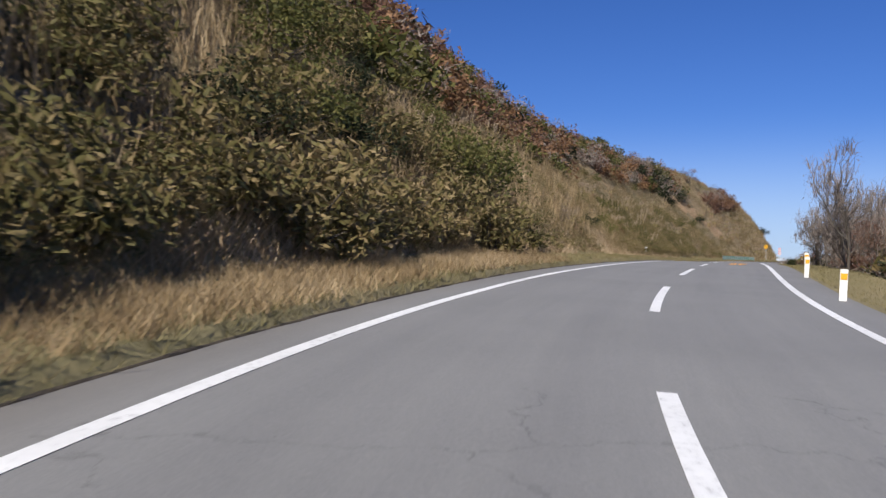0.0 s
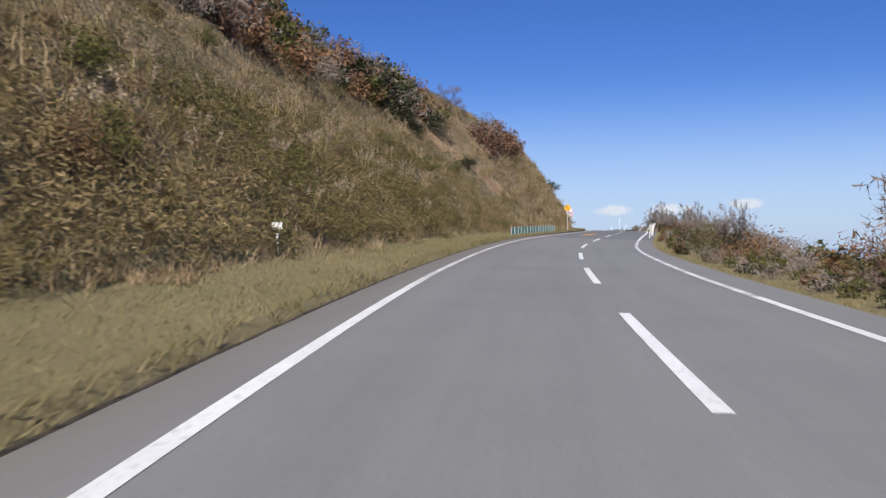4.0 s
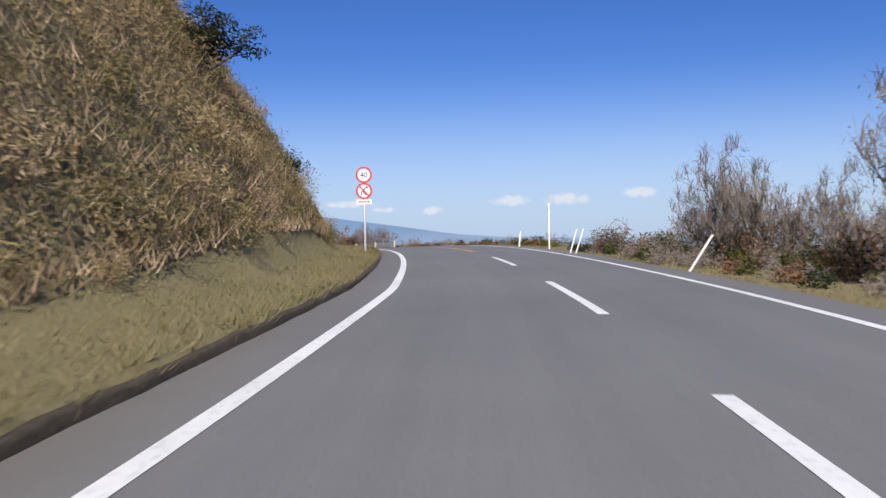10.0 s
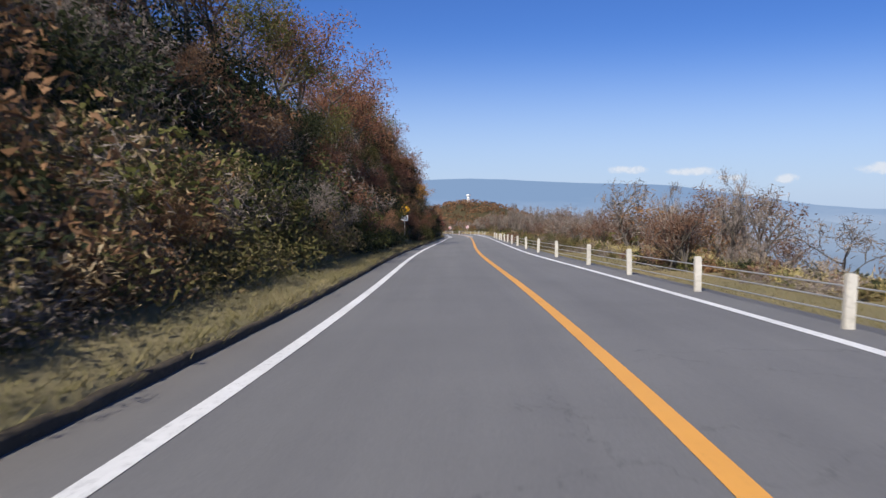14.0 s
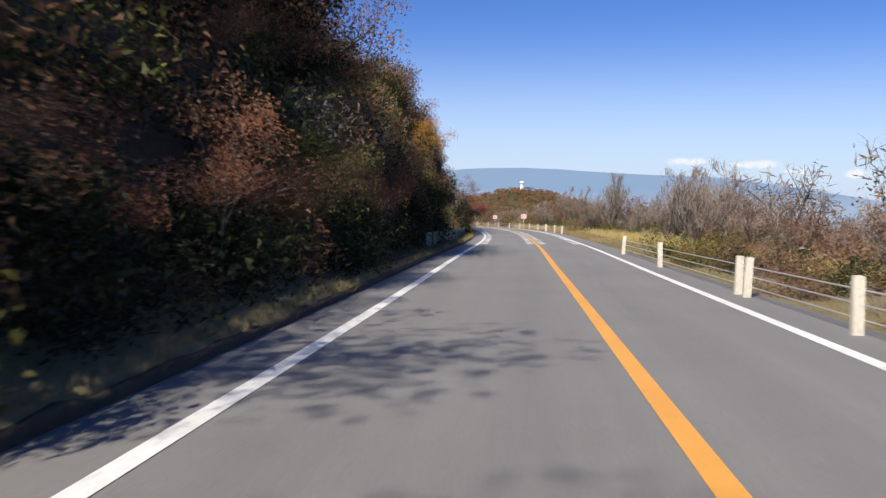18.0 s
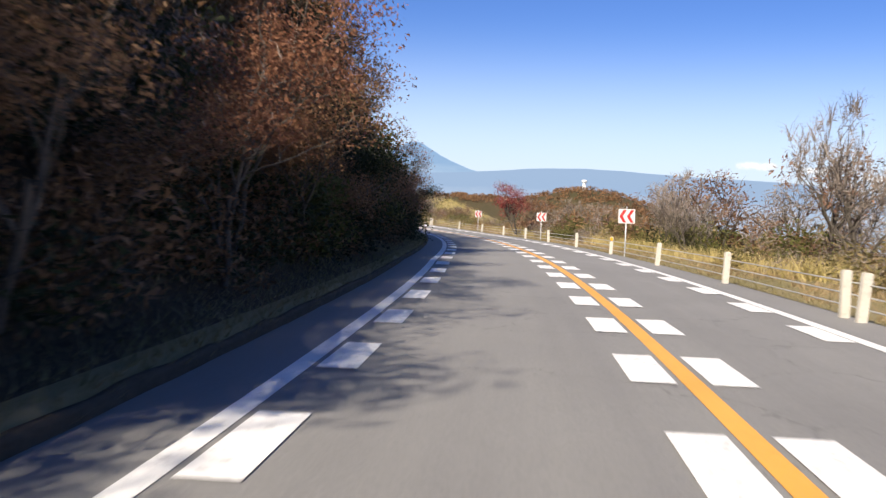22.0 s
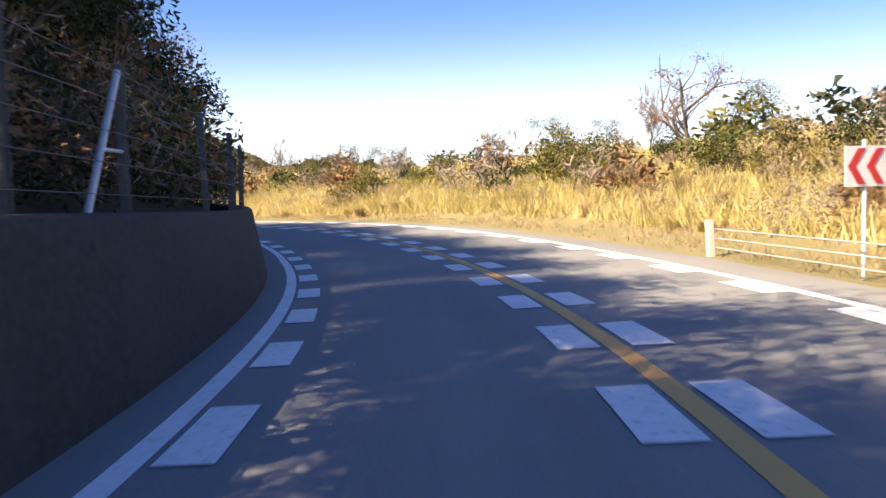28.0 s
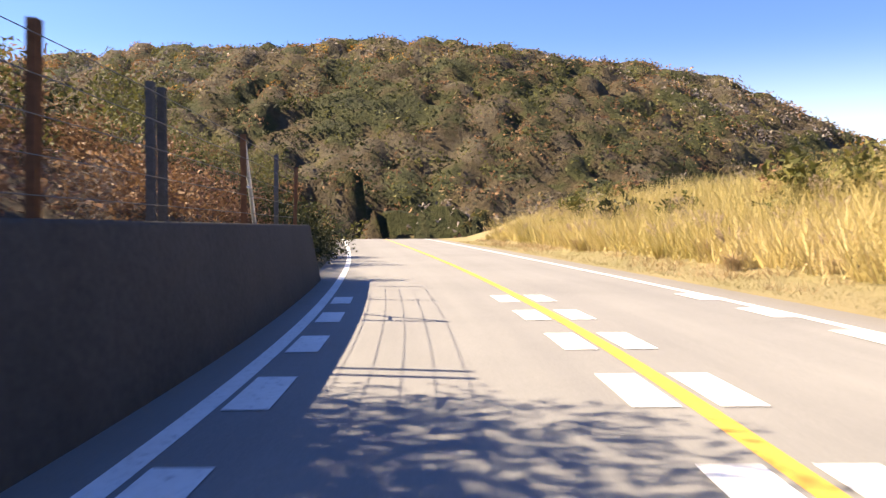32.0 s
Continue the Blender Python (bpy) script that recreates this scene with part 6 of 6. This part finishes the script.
# -- wood on the hill beyond the bend --
def far_wood():
    """A closed canopy of rounded crowns over the hill, with leaf clumps standing out of it."""
    step = 1.3
    gx_, gy_ = np.arange(-318, -138, step), np.arange(285, 632, step)
    X, Y = np.meshgrid(gx_, gy_, indexing="ij")
    base = land_height(X.ravel(), Y.ravel()).reshape(X.shape)
    top = np.zeros(X.shape)
    n = 5200
    cx, cy, cr = rng.uniform(gx_[3], gx_[-4], n), rng.uniform(gy_[3], gy_[-4], n), rng.uniform(1.25, 2.1, n) ** 1.9
    for x, y, r in zip(cx, cy, cr):
        i, j, k = int((x - gx_[0]) / step), int((y - gy_[0]) / step), int(r / step) + 1
        a, b = slice(max(i - k, 0), i + k + 2), slice(max(j - k, 0), j + k + 2)
        d = 1 - ((X[a, b] - x) ** 2 + (Y[a, b] - y) ** 2) / r ** 2
        top[a, b] = np.maximum(top[a, b], np.sqrt(np.clip(d, 0, 1)) * r * 0.85)
    P = rough_ground(np.stack([X, Y, base + 0.2 + top], -1), 0.7, 0.3)
    v, f = sheet(P)
    stuff("far_wood", v, f[v[f][..., 2].max(1) > -16], CANOPY, "closed canopy of the mixed autumn wood on the far hill")
    C = np.stack([cx, cy, land_height(cx, cy) + 0.5], -1)
    keep = C[:, 2] > -14
    C, cr = C[keep], cr[keep]
    drift = patchy(C, 0.02, 5) + 0.38 * rng.uniform(-1, 1, len(C))
    for mat, lo, hi in ((LEAF_DARK, -9, -0.26), (LEAF_OLIVE, -0.26, -0.04), (LEAF_BROWN, -0.04, 0.18), (BAMBOO, 0.18, 0.3), (LEAF_ORANGE, 0.3, 0.34), (TWIG, 0.34, 9)):
        w = (drift >= lo) & (drift < hi)
        c, r, m = C[w], cr[w], 60
        k = unit(len(c) * m) * np.repeat(r, m)[:, None] * (1, 1, 0.9)
        k[:, 2] = np.abs(k[:, 2])
        stuff("far_wood", *leaf_cards(np.repeat(c, m, 0) + k * rng.uniform(0.9, 1.1, len(k))[:, None], rng.uniform(0.3, 0.62, len(k)), 0.3, 1.4, True), mat, "mixed autumn wood on the far hill")
    # the small hill with the tower
    x, y = rng.uniform(-290, -40, 900), rng.uniform(960, 1160, 900)
    c = np.stack([x, y, land_height(x, y)], -1)
    c = c[c[:, 2] > -34]
    m = 30
    k = unit(len(c) * m) * rng.uniform(2, 4.2, len(c) * m)[:, None]
    k[:, 2] = np.abs(k[:, 2])
    stuff("far_wood", *leaf_cards(np.repeat(c, m, 0) + k, rng.uniform(0.8, 1.6, len(k)), 0.3, 1.4, True), LEAF_BROWN, "brown wood on the small hill below the tower")


far_wood()

for kind in olive + brown + mounds + [pink] + tufts + wood + lone + bare + fine_shrubs + far_shrubs + far_trees + far_bare + red_crowns + [umbrella]:
    if not kind.get("set"):
        for ob in (*kind.children_recursive, kind):
            bpy.data.objects.remove(ob)

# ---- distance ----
# air haze over far land, put into a self-glowing colour graded by height
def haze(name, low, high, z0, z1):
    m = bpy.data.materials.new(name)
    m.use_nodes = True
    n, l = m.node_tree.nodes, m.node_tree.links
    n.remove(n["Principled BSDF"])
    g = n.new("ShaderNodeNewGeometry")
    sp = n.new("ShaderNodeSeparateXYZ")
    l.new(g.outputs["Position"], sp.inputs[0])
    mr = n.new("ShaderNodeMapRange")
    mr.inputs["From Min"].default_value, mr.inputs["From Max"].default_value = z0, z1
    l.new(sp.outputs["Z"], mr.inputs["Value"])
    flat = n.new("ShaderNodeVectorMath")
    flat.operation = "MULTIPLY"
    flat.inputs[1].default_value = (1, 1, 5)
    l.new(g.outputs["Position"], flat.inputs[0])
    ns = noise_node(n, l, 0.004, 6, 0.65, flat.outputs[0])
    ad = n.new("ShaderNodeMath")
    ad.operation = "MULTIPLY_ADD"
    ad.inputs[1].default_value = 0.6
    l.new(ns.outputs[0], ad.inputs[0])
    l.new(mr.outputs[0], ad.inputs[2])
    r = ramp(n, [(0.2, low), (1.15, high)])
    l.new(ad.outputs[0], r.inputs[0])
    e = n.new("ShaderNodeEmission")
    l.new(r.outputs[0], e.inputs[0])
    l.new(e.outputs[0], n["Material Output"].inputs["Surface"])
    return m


def ridge(name, dist, az0, az1, base, crest, mat, label):
    """A far range on an arc round the place; az in degrees from +y towards -x, crest(az) its height."""
    az = np.linspace(az0, az1, 160)
    c = np.array([crest(a) for a in az])
    a = np.radians(az)
    rows_ = []
    for k in np.linspace(0, 1, 8):
        rr = dist + 500 * k
        rows_.append(np.stack([-np.sin(a) * rr, 250 + np.cos(a) * rr, base + (c - base) * k], -1))
    ob = new(name, mesh(name, *sheet(np.stack(rows_, 0)), mat, True))
    return tagged(ob, label, "backdrop", kind="structure")


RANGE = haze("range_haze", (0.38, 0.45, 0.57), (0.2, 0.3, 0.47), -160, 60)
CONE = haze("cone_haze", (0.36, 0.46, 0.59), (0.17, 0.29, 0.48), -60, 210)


def low_range(a):
    el = np.interp(a, [-90, -40, -25, -14, -10, -6, -2, 1, 5, 11, 14, 18, 24, 30, 60, 125], [-0.6, -0.8, -0.9, -0.85, -0.4, 0.2, 0.85, 0.95, 1.08, 1.35, 1.3, 0.9, 0.6, 0.5, 0.4, 0.3])
    return 4 + 71 * el + 9 * noise.fractal(Vector((a * 0.11, 3.1, 0)), 0.9, 2.0, 5)


def cone(a):
    x = abs(a - CONE_AZ)
    return -20 + 240 * math.exp(-max(x - 0.4, 0) / 4.1) + 3 * noise.noise(Vector((a * 2, 0, 0)))


CONE_AZ = 21.9
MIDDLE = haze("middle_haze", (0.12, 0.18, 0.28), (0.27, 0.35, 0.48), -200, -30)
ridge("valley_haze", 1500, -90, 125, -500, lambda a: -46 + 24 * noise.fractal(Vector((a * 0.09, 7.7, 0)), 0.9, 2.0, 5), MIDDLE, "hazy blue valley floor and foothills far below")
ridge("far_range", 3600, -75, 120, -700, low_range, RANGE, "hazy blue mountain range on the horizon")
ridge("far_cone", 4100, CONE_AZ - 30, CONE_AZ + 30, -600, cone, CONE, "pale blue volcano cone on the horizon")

# clouds glow by themselves; the sunlight on them is put into the emission
CLOUD = bpy.data.materials.new("cloud")
CLOUD.use_nodes = True
cn, cl = CLOUD.node_tree.nodes, CLOUD.node_tree.links
cn.remove(cn["Principled BSDF"])
co_, cs_, cg_ = cn.new("ShaderNodeTexCoord"), cn.new("ShaderNodeVectorMath"), cn.new("ShaderNodeVectorMath")
cs_.operation, cg_.operation = "MULTIPLY_ADD", "DOT_PRODUCT"
cs_.inputs[1].default_value, cs_.inputs[2].default_value = (2, 0, 2), (-1, 0, -0.7)
cl.new(co_.outputs["Generated"], cs_.inputs[0])
cl.new(cs_.outputs[0], cg_.inputs[0])
cl.new(cs_.outputs[0], cg_.inputs[1])
wisp = noise_node(cn, cl, 0.018, 6, 0.62, cn.new("ShaderNodeNewGeometry").outputs["Position"])
thick, veil = cn.new("ShaderNodeMath"), cn.new("ShaderNodeMapRange")
thick.operation = "MULTIPLY_ADD"
thick.inputs[1].default_value = -0.62
cl.new(cg_.outputs["Value"], thick.inputs[0])
cl.new(wisp.outputs[0], thick.inputs[2])
veil.interpolation_type = "SMOOTHSTEP"
for k_, v_ in (("From Min", 0.14), ("From Max", 0.52), ("To Min", 0.0), ("To Max", 0.85)):
    veil.inputs[k_].default_value = v_
cl.new(thick.outputs[0], veil.inputs["Value"])
ce, ct, cx = cn.new("ShaderNodeEmission"), cn.new("ShaderNodeBsdfTransparent"), cn.new("ShaderNodeMixShader")
ce.inputs["Color"].default_value, ce.inputs["Strength"].default_value = (0.84, 0.88, 0.95, 1), 0.75
for a_, b_ in ((veil.outputs[0], cx.inputs[0]), (ct.outputs[0], cx.inputs[1]), (ce.outputs[0], cx.inputs[2]), (cx.outputs[0], cn["Material Output"].inputs["Surface"])):
    cl.new(a_, b_)


def cloud(az, el, length, height):
    """A far bank of cloud, thinning out to its edges."""
    a, dist = radians(az), 4300
    q = np.linspace(-0.5, 0.5, 13)
    P = np.stack([np.stack([q * length, 30 * q ** 2, np.full(13, z_ * height)], -1) for z_ in np.linspace(-0.35, 0.65, 5)], 0)
    ob = new("cloud", mesh("cloud", *sheet(P), CLOUD))
    ob.matrix_basis = Matrix.Translation((-math.sin(a) * dist, 150 + math.cos(a) * dist, dist * math.tan(radians(el)))) @ Euler((0, 0, a)).to_matrix().to_4x4()
    tagged(ob, "small flat white cloud low over the horizon", "cloud", "clouds", "structure")


for az, el, ln, h in ((0.3, 1.8, 330, 60), (-3.6, 1.66, 430, 60), (-9.2, 1.15, 150, 70), (-14.3, 1.7, 300, 85), (-18.0, 1.75, 320, 95), (-22.7, 2.1, 260, 85), (-5.9, 1.25, 180, 45)):
    cloud(az, el, ln, h)

# added ring that glows as pale haze, thicker towards the horizon all round
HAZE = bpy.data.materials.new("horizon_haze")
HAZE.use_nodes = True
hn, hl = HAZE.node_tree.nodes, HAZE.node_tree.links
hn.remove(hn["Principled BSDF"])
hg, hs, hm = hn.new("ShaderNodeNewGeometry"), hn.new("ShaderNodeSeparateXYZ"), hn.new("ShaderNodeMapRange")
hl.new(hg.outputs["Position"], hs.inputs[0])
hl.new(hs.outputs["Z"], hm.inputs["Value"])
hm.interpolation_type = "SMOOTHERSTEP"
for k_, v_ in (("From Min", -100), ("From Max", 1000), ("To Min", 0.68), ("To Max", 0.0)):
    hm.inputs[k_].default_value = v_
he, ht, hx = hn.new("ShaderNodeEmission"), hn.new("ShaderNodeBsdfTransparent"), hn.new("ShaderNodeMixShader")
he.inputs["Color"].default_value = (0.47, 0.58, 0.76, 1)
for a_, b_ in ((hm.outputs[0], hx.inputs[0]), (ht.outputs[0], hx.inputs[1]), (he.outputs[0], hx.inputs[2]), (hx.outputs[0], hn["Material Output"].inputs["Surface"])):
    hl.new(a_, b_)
a_ = np.linspace(0, 2 * np.pi, 97)
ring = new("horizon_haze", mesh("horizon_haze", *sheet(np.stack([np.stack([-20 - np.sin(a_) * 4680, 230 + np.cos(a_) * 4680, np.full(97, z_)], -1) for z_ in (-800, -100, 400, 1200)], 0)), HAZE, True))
tagged(ring, "pale haze low in the sky along the horizon", "backdrop", kind="structure")

# white tower on the wooded hill
tw = new("tower")
tw.location = (-142, 1075, land_height(np.array([-142.0]), np.array([1075.0]))[0])
put("shaft", mesh("shaft", *tube([(0, 0, -1), (0, 0, 6.5), (0, 0, 7)], [1.6, 1.3, 0.6], 12), WHITE_SHEET, True), tw)
put("cabin", mesh("cabin", *tube([(0, 0, 6.2), (0, 0, 6.4), (0, 0, 8.2), (0, 0, 8.6)], [1.4, 2.3, 2.3, 0.8], 12), WHITE_SHEET, True), tw)
tagged(tw, "small white tower on the wooded hilltop", "tower")
